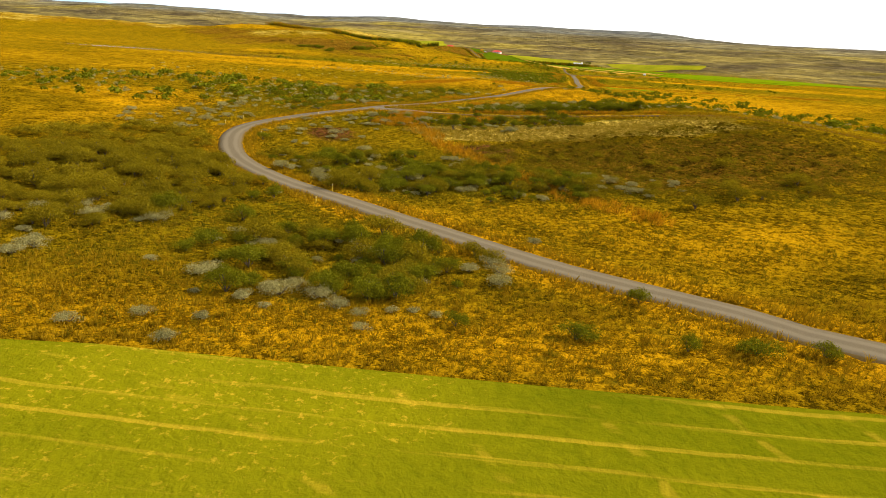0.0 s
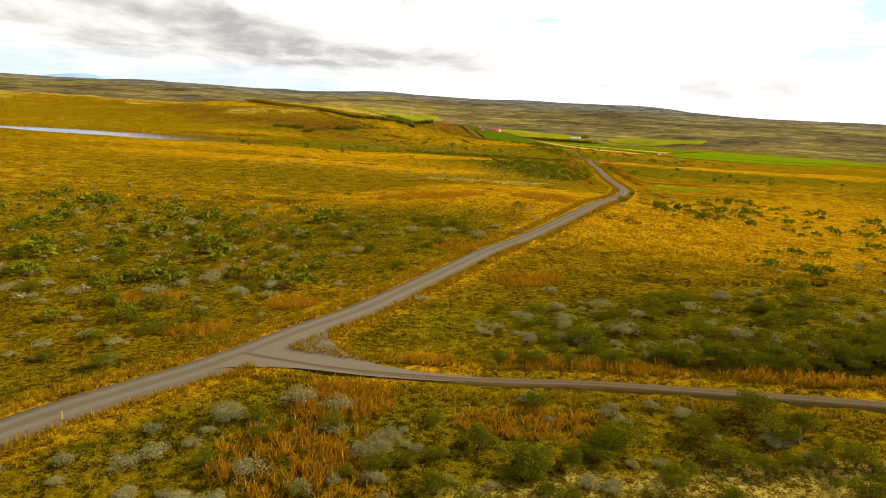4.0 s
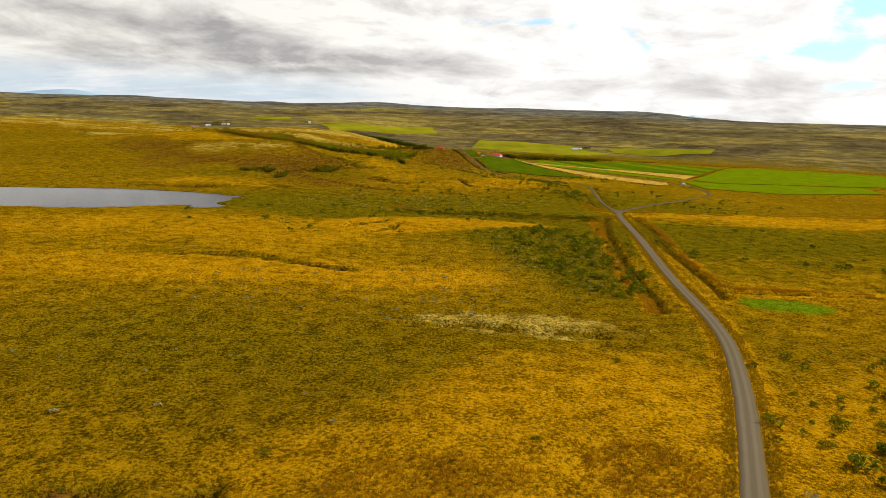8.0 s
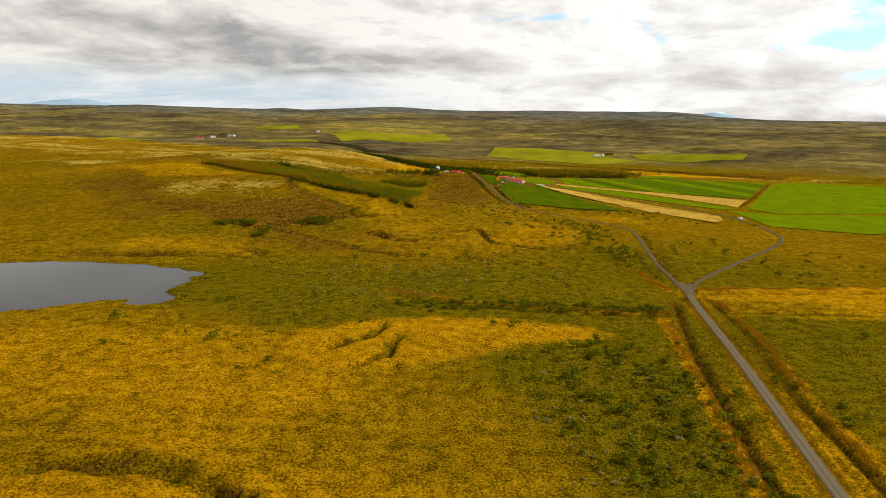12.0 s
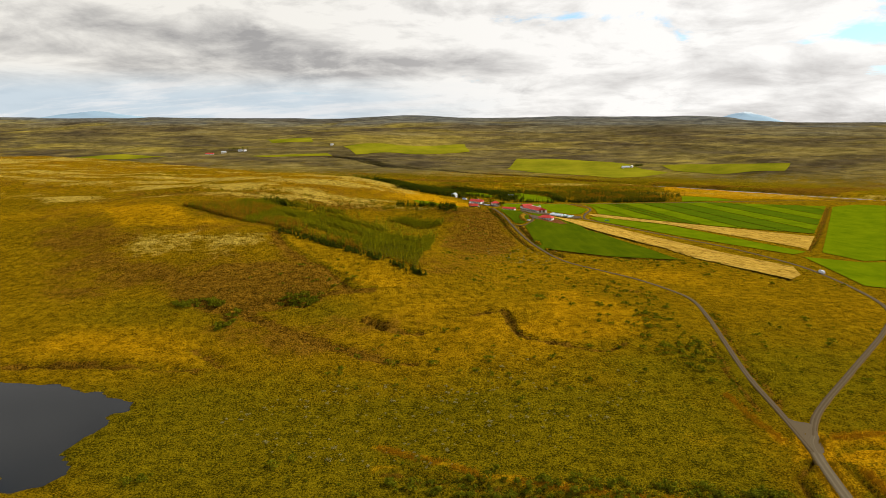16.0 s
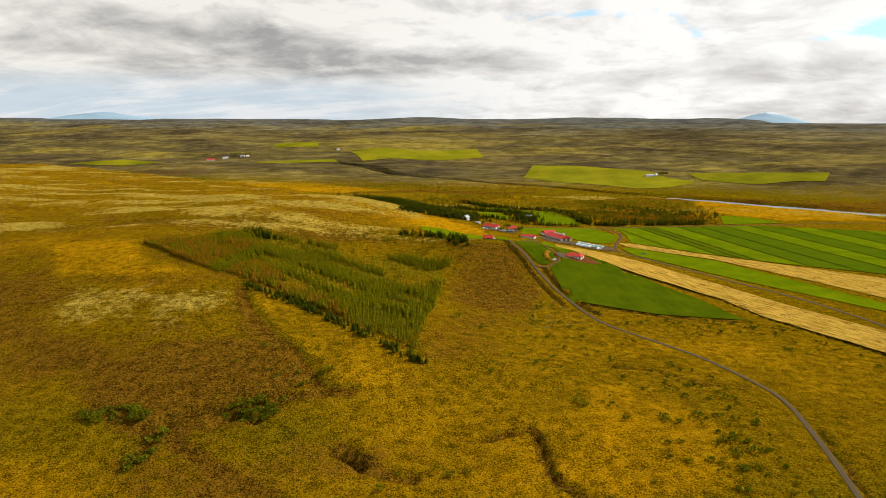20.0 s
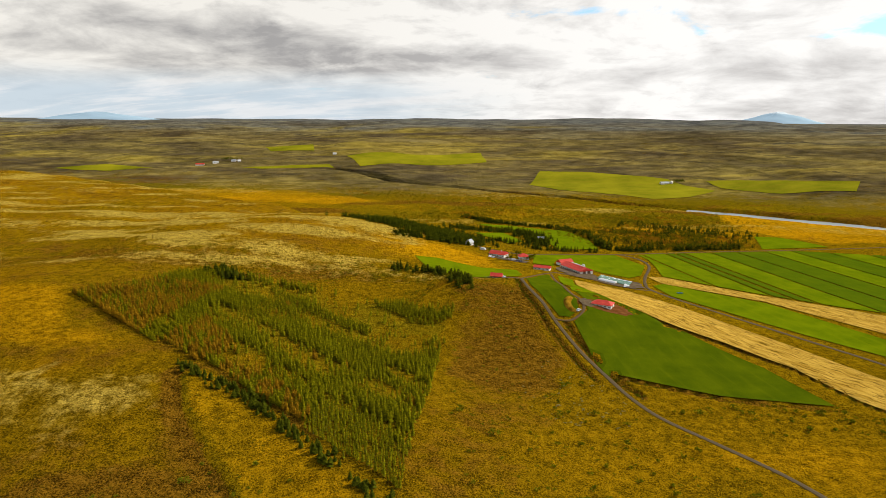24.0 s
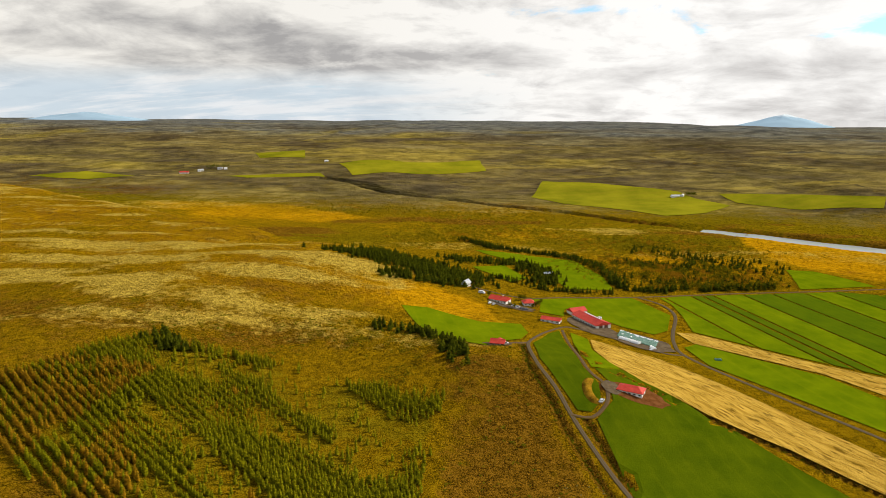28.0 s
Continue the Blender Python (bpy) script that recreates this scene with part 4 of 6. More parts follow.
    wood = -0.4 + 0.95 * smooth(on_near(inside, gx, gy, PLANTATION, 30, -99), -4, 6) + far * 0.35 * smooth(layered(gx, gy, 180, 81), 0.42, 0.6) * smooth(v, 1750, 1500)
    wood += 0.15 * soft(gx, gy, 150, 1230, 120, 1.2) + 0.3 * soft(gx, gy, -40, 1120, 90, 1.0)
    bright = -0.4 + 1.0 * soft(gx, gy, 103, 204, 13, 0.45)
    soil = soil + 0.85 * broken
    fields = {"dry": dry, "green": green, "heath": heath, "moss": moss, "soil": soil, "bright": bright}
    for kind, amount, edge, ring in PATCHES:
        d = on_near(inside, gx, gy, ring, 20, -99) + edge * 0.9 * (value(gx / (1.3 * edge), gy / (1.3 * edge), 23) - 0.5)
        share = smooth(d, -0.9 * edge, 0.9 * edge)
        fields[kind] += (0.55 if kind == "dry" else 1.0) * amount * share
        if kind in ("dry", "soil", "moss"):
            heath -= 0.5 * share
    cover = np.clip(np.stack([dry, green, heath, moss], 1), -0.6, 1.4)
    set_colours(me, "cover", cover)
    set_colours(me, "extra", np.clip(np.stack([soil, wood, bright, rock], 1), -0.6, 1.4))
    return tagged(new("ground", me), "rolling autumn moorland of gold, olive and brown grass", "ground", kind="structure")


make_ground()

road = ribbon("road", ROAD_SOUTH, 3.3, M_ROAD, "grey gravel country road with worn wheel tracks")
ribbon("road_east", ROAD_EAST, 2.5, M_LANE, "grey gravel farm road curving past stubble")
ribbon("road_farm", ROAD_FARM, 2.2, M_LANE, "grey gravel lane up to the farm")
ribbon("road_north", ROAD_NORTH, 2.3, M_LANE, "gravel lane behind the farm")
ribbon("road_house", ROAD_HOUSE, 1.9, M_TRACK, "brown earth drive to the bungalow")
ribbon("road_shed", ROAD_SHED, 3.0, M_TRACK, "short dirt drive to the cabin")
ribbon("track_side", TRACK_SIDE, 1.2, M_TRACK, "narrow brown gravel side track")

drape("field_hay", FIELD_HAY, M_HAY, label="mown hay meadow with yellow swath lines")
drape("field_house", FIELD_HOUSE, M_FIELD_NEAR, label="smooth green crop field below the bungalow")
drape("field_drive", FIELD_DRIVE, M_FIELD, label="green strip between drive and stubble")
drape("field_lawn", FIELD_LAWN, M_FIELD_NEAR, label="green lawn beside the farm lane")
drape("field_barn", FIELD_BARN, M_FIELD, label="green paddock behind the barn")
drape("field_slope", FIELD_SLOPE, M_FIELD, label="green paddock on the hill's foot")
drape("stubble_long", STUBBLE_LONG, M_STUBBLE, label="long strip of pale cut stubble with ragged rows")
drape("field_strip", FIELD_STRIP, M_FIELD, label="narrow green crop strip along the road")
drape("stubble_short", STUBBLE_SHORT, M_STUBBLE, label="short strip of pale stubble")
drape("field_yellow", FIELD_YELLOW, M_FIELD, label="wide yellow-green hay field")
drape("field_south", FIELD_SOUTH, M_FIELD, label="green field inside the road bend")
drape("field_east", FIELD_EAST, M_FIELD, label="green field beside the woods")


def cut_ring(ring, a, way, width):
    """The piece of a ring that lies in a straight band."""
    bm = bmesh.new()
    bm.faces.new([bm.verts.new((x, y, 0)) for x, y in ring])
    across = Vector((way[1], -way[0], 0))
    for spot, sign in ((a, -1), (a + width, 1)):
        bmesh.ops.bisect_plane(bm, geom=bm.verts[:] + bm.edges[:] + bm.faces[:], plane_co=across * spot, plane_no=across * sign, clear_outer=True)
    faces = sorted(bm.faces, key=lambda f: -f.calc_area())
    out = [(v.co.x, v.co.y) for v in faces[0].verts] if faces and faces[0].calc_area() > 30 else None
    bm.free()
    return out


STRIP_WAY = (-0.26, 0.966)
STRIPS = [(0, 26, M_FIELD), (26.8, 25, M_FIELD), (52.6, 9, M_FIELD_DEEP), (63, 9, M_FIELD_DEEP), (73, 27, M_FIELD), (100.8, 27, M_FIELD_DEEP), (128.6, 30, M_FIELD_DEEP), (159.4, 28, M_FIELD), (188.2, 32, M_FIELD_DEEP), (221, 30, M_FIELD), (252, 40, M_FIELD_DEEP), (293, 60, M_FIELD)]
strip_start = min(0.966 * x + 0.26 * y for x, y in FIELDS_NORTH)
for at, width, mat in STRIPS:
    ring = cut_ring(FIELDS_NORTH, strip_start + at, STRIP_WAY, width - 1.1)
    if ring:
        drape("field_parcel", ring, mat, label="long parcel of " + ("deep green crop" if mat is M_FIELD_DEEP else "bright green grass"))

# meadows across the river
for ring in ([(93, 1985), (217, 1948), (365, 1853), (430, 1732), (355, 1640), (275, 1600), (216, 1670), (120, 1733), (59, 1816)], [(440, 1830), (561, 1784), (688, 1697), (645, 1625), (536, 1680), (450, 1760)], [(-1205, 2025), (-1069, 2060), (-891, 1979), (-1000, 1960)],
             [(-713, 2298), (-570, 2320), (-522, 2161), (-660, 2198)], [(-417, 2104), (-244, 2160), (-59, 2225), (-40, 2092), (-200, 2040), (-355, 1985)], [(-663, 1977), (-440, 2010), (-420, 1975), (-600, 1950)]):
    drape("meadow", ring, M_FAR_FIELD, 0.6, 14.0, "bright green meadow across the valley", "meadow")

for ring in ([(-36, 1102), (-5, 1128), (17, 1072), (2, 1052)], [(-40, 1255), (34, 1215), (72, 1190), (90, 1100), (93, 1050), (52, 1046), (42, 1080), (32, 1112), (5, 1160), (-30, 1230)]):
    drape("meadow", ring, M_FIELD, 0.3, 9.0, "mown green meadow enclosed by spruce belts", "meadow")

bm = bmesh.new()
bm.faces.new([bm.verts.new((x, y, POND_LEVEL)) for x, y in [(-112, 440), (-240, 452), (-375, 420), (-375, 340), (-240, 320), (-112, 350)]])
tagged(part("water_pond", bm, M_WATER), "still dark pond reflecting grey cloud", "pond", kind="structure")
ribbon("water_river", RIVER[8:], 74, M_RIVER, "pale grey glacial river", category="river", step=20, level=RIVER_LEVEL)


def make_mountain(x, y, top, rx, ry, snow, label):
    """A far mountain behind the plateau, with distance haze painted as blue."""
    mat, n, shade = material("far_mountain")
    p = world_place(n)
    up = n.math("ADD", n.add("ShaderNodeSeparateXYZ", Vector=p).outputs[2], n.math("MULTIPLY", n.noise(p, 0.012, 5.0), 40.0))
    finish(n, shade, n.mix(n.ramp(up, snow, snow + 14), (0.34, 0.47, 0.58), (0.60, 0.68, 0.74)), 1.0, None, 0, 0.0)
    a, r = np.meshgrid(np.linspace(0, 2 * np.pi, 49)[:-1], np.linspace(0, 1, 14))
    a, r = a.ravel(), r.ravel()
    z = top - 110 * r ** 1.05 + 16 * (layered(a * 3 + 9, r * 6, 1.0, 4) - 0.5) * (r > 0)
    verts = np.stack([x + rx * r * np.cos(a), y + ry * r * np.sin(a), z], 1)
    k = np.arange(13)[:, None] * 48 + np.arange(48)[None]
    e = np.arange(13)[:, None] * 48 + (np.arange(48)[None] + 1) % 48
    me = mesh_of("mountain", verts, np.stack([k, k + 48, e + 48, e], -1).reshape(-1, 4), mat, True)
    tagged(new("mountain", me), label, "mountain", kind="structure")


make_mountain(1625, 4380, 191, 420, 200, 192, "far mountain with snow patches, its haze painted pale blue")
make_mountain(-2340, 3990, 172, 900, 200, 400, "far low mountain range, its haze painted blue")


# ---- plants ----
M_DWARF = leaf_material("dwarf_birch_leaves", (0.038, 0.032, 0.002), (0.285, 0.205, 0.008))
rng = np.random.default_rng(7)


def cards(count, centre, radius, size, flat=0.8, upright=0.0):
    """Small leaf quads round a centre, in arrays of places and faces."""
    way = rng.normal(size=(count, 3))
    way /= np.linalg.norm(way, axis=1)[:, None]
    way[:, 2] = np.abs(way[:, 2]) * 0.9 + way[:, 2] * 0.1
    spot = np.asarray(centre) + way * np.asarray(radius) * (0.72 + 0.34 * rng.random((count, 1)))
    a = rng.normal(size=(count, 3))
    a[:, 2] *= flat
    a /= np.linalg.norm(a, axis=1)[:, None]
    b = np.cross(a, rng.normal(size=(count, 3)) + [0, 0, upright])
    b /= np.linalg.norm(b, axis=1)[:, None] + 1e-6
    s = size * (0.6 + 0.8 * rng.random((count, 1)))
    a, b = a * s, b * s * 0.55
    verts = np.stack([spot - a, spot + b, spot + a, spot - b], 1).reshape(-1, 3)
    return verts


def dome(count, centre, radius, size, rough=0.8):
    """Leaf quads that face outwards over the upper part of a rounded clump."""
    way = rng.normal(size=(count, 3))
    way[:, 2] = np.abs(way[:, 2]) + 0.15 * rng.normal(size=count)
    way /= np.linalg.norm(way, axis=1)[:, None]
    spot = np.asarray(centre) + way * np.asarray(radius) * (0.66 + 0.50 * rng.random((count, 1)) ** 1.4)
    face = way + rng.normal(size=(count, 3)) * rough
    a = np.cross(face, rng.normal(size=(count, 3)))
    a /= np.linalg.norm(a, axis=1)[:, None] + 1e-6
    b = np.cross(face, a)
    b /= np.linalg.norm(b, axis=1)[:, None] + 1e-6
    s = size * (0.55 + 0.9 * rng.random((count, 1)))
    a, b = a * s, b * s * 0.5
    return np.stack([spot - a, spot + b, spot + a, spot - b], 1).reshape(-1, 3)


def quads(verts):
    return np.arange(len(verts)).reshape(-1, 4)


def shrub_cloud(lumps, leaves, size, spread=1.0, tall=1.0):
    out = []
    for _ in range(lumps):
        a, d = rng.random() * 6.283, spread * math.sqrt(rng.random()) * 0.75
        h = tall * (0.30 + 0.35 * rng.random()) * (1.1 - 0.5 * d / spread)
        r = (0.34 + 0.25 * rng.random()) * spread
        out.append(dome(leaves // lumps, (d * math.cos(a), d * math.sin(a), h), (r, r, r * 0.8 * tall), size))
    v = np.concatenate(out)
    v[:, 2] = np.maximum(v[:, 2], 0.0)
    return v


def stem_bmesh(count, reach, tall, thick):
    bm = bmesh.new()
    for k in range(count):
        a = 6.283 * k / count + rng.random()
        tip = Vector((math.cos(a) * reach * rng.random(), math.sin(a) * reach * rng.random(), tall * (0.6 + 0.4 * rng.random())))
        m = tip.to_track_quat("Z", "Y").to_matrix().to_4x4()
        bmesh.ops.create_cone(bm, segments=5, radius1=thick, radius2=thick * 0.35, depth=tip.length, matrix=m @ Matrix.Translation((0, 0, tip.length / 2)))
    return bm


def shrub(name, label, mat, lumps, leaves, size, tall, group):
    base = tagged(new(name), label, "shrub", group)
    part("stem", stem_bmesh(7, 0.6, 0.7 * tall, 0.03), M_BARK, base)
    v = shrub_cloud(lumps, leaves, size, 1.0, tall)
    ob = new("foliage", mesh_of("foliage", v, quads(v), mat))
    ob.parent = base
    return base


def conifer_verts(levels=9, arms=7, slim=0.22, ragged=0.3):
    """A crown one unit high: drooping sprays in whorls that narrow to the top."""
    out = []
    for k in range(levels):
        h = 0.08 + 0.88 * k / levels
        r = slim * (1.0 - h) ** 0.75 + 0.015
        for j in range(arms):
            a = 6.283 * (j + 0.5 * (k % 2)) / arms + 0.4 * rng.random()
            q = r * (1 + ragged * (rng.random() - 0.5) * 2)
            w = 0.5 * q + 0.012
            way, side = np.array([math.cos(a), math.sin(a), 0]), np.array([-math.sin(a), math.cos(a), 0])
            root = np.array([0, 0, h + 0.07])
            out += [root, root + way * q * 0.6 + side * w - [0, 0, 0.035], root + way * q - [0, 0, 0.075], root + way * q * 0.6 - side * w - [0, 0, 0.035]]
    out += [np.array([0.008, 0, 0.93]), np.array([0, 0.01, 0.97]), np.array([0, 0, 1.03]), np.array([-0.008, 0, 0.93])]
    return np.array(out)


def broadleaf_verts(leaves=110):
    out = [cards(leaves // 5, (0.12 * math.cos(a), 0.12 * math.sin(a), h), (0.17, 0.17, 0.20), 0.055) for a, h in ((0.3, 0.40), (2.2, 0.50), (4.1, 0.45), (5.3, 0.68), (1.2, 0.78))]
    return np.concatenate(out)


def tree(name, label, crown, mat, group):
    base = tagged(new(name), label, "tree", group)
    bm = bmesh.new()
    bmesh.ops.create_cone(bm, segments=6, cap_ends=True, radius1=0.022, radius2=0.006, depth=0.8, matrix=Matrix.Translation((0, 0, 0.4)))
    part("trunk", bm, M_BARK, base)
    ob = new("crown", mesh_of("crown", crown, quads(crown), mat))
    ob.parent = base
    return base


def place_tree(kind, x, y, tall, wide=1.0):
    m = Matrix.LocRotScale((x, y, height(x, y) - 0.05), Euler((0, 0, rng.random() * 6.283)), (tall * wide, tall * wide, tall))
    made = copy_thing(kind, m)
    made.matrix_basis = m
    return made


def joined(name, forms, spots, sizes, mat, label, category, wide=(0.85, 1.2), sink=0.05):
    """Many plants of a few forms as one mesh."""
    spots, sizes = np.asarray(spots, float), np.asarray(sizes, float)
    z = ground(spots[:, 0], spots[:, 1]) - sink
    which = rng.integers(0, len(forms), len(spots))
    pieces = []
    for k, form in enumerate(forms):
        i = np.where(which == k)[0]
        a, s = rng.random(len(i)) * 6.283, sizes[i]
        w = s * (wide[0] + (wide[1] - wide[0]) * rng.random(len(i)))
        c, d = np.cos(a)[:, None], np.sin(a)[:, None]
        x = (form[None, :, 0] * c - form[None, :, 1] * d) * w[:, None] + spots[i, 0][:, None]
        y = (form[None, :, 0] * d + form[None, :, 1] * c) * w[:, None] + spots[i, 1][:, None]
        pieces.append(np.stack([x, y, form[None, :, 2] * s[:, None] + z[i][:, None]], -1).reshape(-1, 3))
    v = np.concatenate(pieces)
    return tagged(new(name, mesh_of(name, v, quads(v), mat)), label, category, kind="stuff")


def clear_of_roads(x, y, gap):
    ok = np.ones(len(x), bool)
    for curve in ROAD_CURVES:
        ok &= on_near(along, x, y, curve, gap + 2, 99) > gap
    for ring in FIELDS:
        ok &= on_near(inside, x, y, ring, 3, -99) < -0.8
    return ok & (on_near(inside, x, y, POND, 10, -99) < -3)


def in_zone(a, b, rx, ry, count):
    t, r = rng.random(count) * 6.283, np.sqrt(rng.random(count))
    return a + rx * r * np.cos(t), b + ry * r * np.sin(t)


WILLOW_SPOTS = [(25.4, -124.5, 1.3), (29.5, -124.5, 1.0), (21.1, -124.6, .9), (14.5, -123.6, 1.2), (6.9, -122.6, .9), (2.6, -118.5, 1.6), (-2.4, -118.5, 1.3), (3.8, -107.1, 1.7), (.9, -110.2, 1.5), (-9, -119.6, 1.4), (-14.3, -108.2, 1.7),
                (-14.3, -99.9, 1.5), (-21.6, -99.9, 1.7), (20.4, -116.3, 1), (-2.3, -79.9, 2.0), (-25.2, -56.5, 1.1), (-7.9, -81, 1.3), (3, -80.8, 1.2), (-10.8, -68.7, 1.7), (-8.1, -67.6, 1.5), (9.1, -75.6, 1.6), (12.8, -75.6, 1.6), (22.3, -81.5, 1.2)]
WILLOW_MORE = [(-14, -90, 1.2), (-16.5, -90, 1.1), (0, -75.7, 1.5), (0, -62.3, 1.2), (-22.1, -7.3, 1.6), (-33.1, 37.6, 1.6), (-25.8, 40.7, 1.4), (-23, -11.4, 1.2), (-29.6, -8.4, 1.2), (45.1, 7, 1.7), (22.8, -8.6, 1.4), (35.6, -7.3, 1.6), (28.1, 13.8, 1.1), (-2.5, 42, 1.3), (.5, 59.4, 1.2),
               (29.4, 36.1, 1), (59.9, 31.3, 1.2), (9.3, -.7, 1.2), (-.2, 60.3, 1.9), (-14.4, 52.1, 1.4), (-25.2, 106, 1), (13.7, 106.6, 1), (25.7, 64.5, 1.2), (19.2, 84, 1), (69.2, 97.9, 2), (73.5, 121.3, 1.6), (35, 145, 1.2), (54.8, 291, 1.6)]
WOOLLY_SPOTS = [(-2.7, -119.6, 1), (-5.3, -119.6, 1.2), (9.9, -109.2, 1.1), (7.9, -111.2, 1), (-26.3, -113.4, 1.3), (-9.3, -127.9, .8), (-15.6, -126.8, .8), (-26.7, -115.5, 1.2), (1.2, -124.7, .6), (5.7, -121.6, .6), (-12.2, -124.8, .7), (-8.5, -124.8, .7), (-11.6, -82.1, 1), (4, -114.4, .9), (14.4, -100.8, .9),
                (-12.7, -75.8, 1.2), (-10.3, -78.9, 1.1), (-1.1, -70.6, 1.2), (-4, -70.6, 1.1), (20.4, -77.4, 1), (7.2, -79.8, .9), (-14.2, -88, .9), (-15.9, -73.8, .8)]
WOOLLY_MORE = [(-17.8, 7.1, 1.1), (-17, 3, 1.1), (.3, 2.2, .8), (16.1, 8.6, 1), (11.9, -4.7, 1.1), (15, -6.8, 1), (14.4, -9.8, 1), (16.6, -10.8, 1), (28.6, -14.6, .9), (22.9, -13.8, .8), (42.8, 1, 1), (-17.7, 13.2, 1), (-16, 14.2, 1.1), (-46, 49.8, 1.1), (-26.4, 15.2, 1), (-23.9, -19.6, 1.2),
               (-5.9, 48, 1), (3.3, 52.1, 1.2), (-19.3, 52.1, 1), (6.5, 54.2, 1), (12.4, 58.3, .9), (21.8, 69.6, .9), (-38.9, 64.2, 1.2), (-15.3, 63.4, .9), (-38.3, 73.5, 1.1), (-61.7, 80.5, 1.2), (47.5, 97.1, 1), (21.1, 77.9, .9)]

willow_forms = [shrub("willow_shrub", "dense olive green willow shrub on the moor", M_WILLOW, 11, 3200, 0.040, t, "willow shrubs") for t in (1.25, 1.05, 1.5)]
woolly_forms = [shrub("woolly_willow_shrub", "low silvery grey woolly willow shrub", M_WOOLLY, 12, 1900, 0.042, t, "woolly willow shrubs") for t in (0.75, 0.95)]
dead_forms = [shrub("dwarf_birch_shrub", "brownish green dwarf birch shrub in autumn leaf", M_DWARF, 12, 2800, 0.040, t, "dwarf birch shrubs") for t in (1.1, 1.35)]


def plant_shrubs(forms, spots):
    free = clear_of_roads(np.array([p[0] for p in spots]), np.array([p[1] for p in spots]), 3.0)
    for (x, y, s), ok in zip(spots, free):
        if not ok:
            continue
        kind = forms[int(rng.integers(len(forms)))]
        m = Matrix.LocRotScale((x, y, height(x, y) - 0.05), Euler((0, 0, rng.random() * 6.283)), (s, s * (0.85 + 0.3 * rng.random()), s * (0.8 + 0.35 * rng.random())))
        copy_thing(kind, m).matrix_basis = m


def scattered(zones, low, high):
    out = []
    for a, b, rx, ry, count in zones:
        x, y = in_zone(a, b, rx, ry, count)
        ok = clear_of_roads(x, y, 3.2)
        out += [(p, q, low + (high - low) * rng.random() ** 2) for p, q in zip(x[ok], y[ok])]
    return out


willow_all = WILLOW_SPOTS + WILLOW_MORE + scattered([(-3, -109, 13, 11, 40), (-4, -73, 17, 10, 70), (12, -76, 16, 8, 50), (-27, -3, 10, 20, 22), (-14, 25, 24, 22, 50), (36, -6, 28, 12, 90), (10, -31, 24, 7, 50), (28, -17.5, 21, 2.0, 60), (28, -13, 26, 4, 30), (75, 115, 18, 18, 30), (-8, 56, 16, 10, 14), (-45, 25, 24, 34, 40)], 0.6, 1.75)
woolly_all = WOOLLY_SPOTS + WOOLLY_MORE + scattered([(-3, -112, 14, 11, 34), (-34, -106, 14, 8, 30), (-5, -72, 18, 12, 44), (22, -75, 16, 8, 26), (-36, 20, 28, 40, 90), (34, -6, 28, 12, 80), (8, -31, 24, 8, 60), (5, 52, 20, 8, 20), (-18, -45, 10, 14, 30), (-46, -30, 14, 24, 50)], 0.5, 1.35)
dwarf_all = scattered([(-33, -90, 17, 19, 210), (-42, -70, 18, 16, 90), (-5, -72, 18, 12, 50), (6, -108, 18, 10, 26), (30, -72, 26, 14, 40)], 0.9, 2.0)
middle_forms = [shrub_cloud(9, 900, 0.058, 1.0, t) for t in (0.9, 1.15, 1.0)]
for forms, spots, name, mat, label in ((willow_forms, willow_all, "willow_bushes", M_WILLOW, "olive green willow bushes beyond the side track"), (woolly_forms, woolly_all, "woolly_bushes", M_WOOLLY, "silvery woolly willow clumps beyond the side track"), (dead_forms, dwarf_all, "dwarf_birches", M_DWARF, "brownish dwarf birch scrub")):
    spots = sorted(spots, key=lambda p: p[1])
    plant_shrubs(forms, spots[:290])
    rest = np.array(spots[290:])
    if len(rest):
        rest = rest[clear_of_roads(rest[:, 0], rest[:, 1], 3.0)]
        joined(name, middle_forms, rest[:, :2], rest[:, 2], mat, label, "shrubs")
for kind in willow_forms + woolly_forms + dead_forms:
    spot = {"willow": (36, -5), "woolly": (33, 2), "dwarf_": (-36, -88)}[kind.name[:6]]
    x, y = spot[0] + 3 * rng.random(), spot[1] + 3 * rng.random()
    kind.matrix_basis = Matrix.Translation((x, y, height(x, y) - 0.05))

far_forms = [shrub_cloud(5, 70, 0.21, 1.0, t) for t in (0.95, 1.2, 1.05)]


def shrub_stuff(name, zones, low, high, mat, label):
    s = np.array(scattered(zones, low, high))
    joined(name, far_forms, s[:, :2], s[:, 2], mat, label, "shrubs")


shrub_stuff("willow_thicket", [(45, 285, 26, 48, 190), (52, 235, 18, 34, 110), (30, 372, 62, 6, 210), (-70, 25, 60, 40, 150), (-60, 60, 40, 14, 50), (110, 30, 60, 40, 120), (90, 120, 40, 40, 110), (30, 620, 60, 80, 90), (85, 560, 14, 50, 60), (200, 640, 60, 40, 50),
                               (150, 300, 90, 60, 50), (0, 460, 70, 40, 60), (60, 520, 40, 30, 26), (180, 480, 60, 60, 60), (-100, 560, 40, 30, 40), (-97, 525, 11, 7, 110), (-148, 519, 14, 5, 80), (-124, 498, 4, 12, 50), (80, 495, 14, 34, 60), (92, 470, 8, 30, 40), (120, 670, 50, 14, 60), (-30, 330, 110, 60, 50)], 0.7, 2.3, M_THICKET, "scattered low green willow bushes")
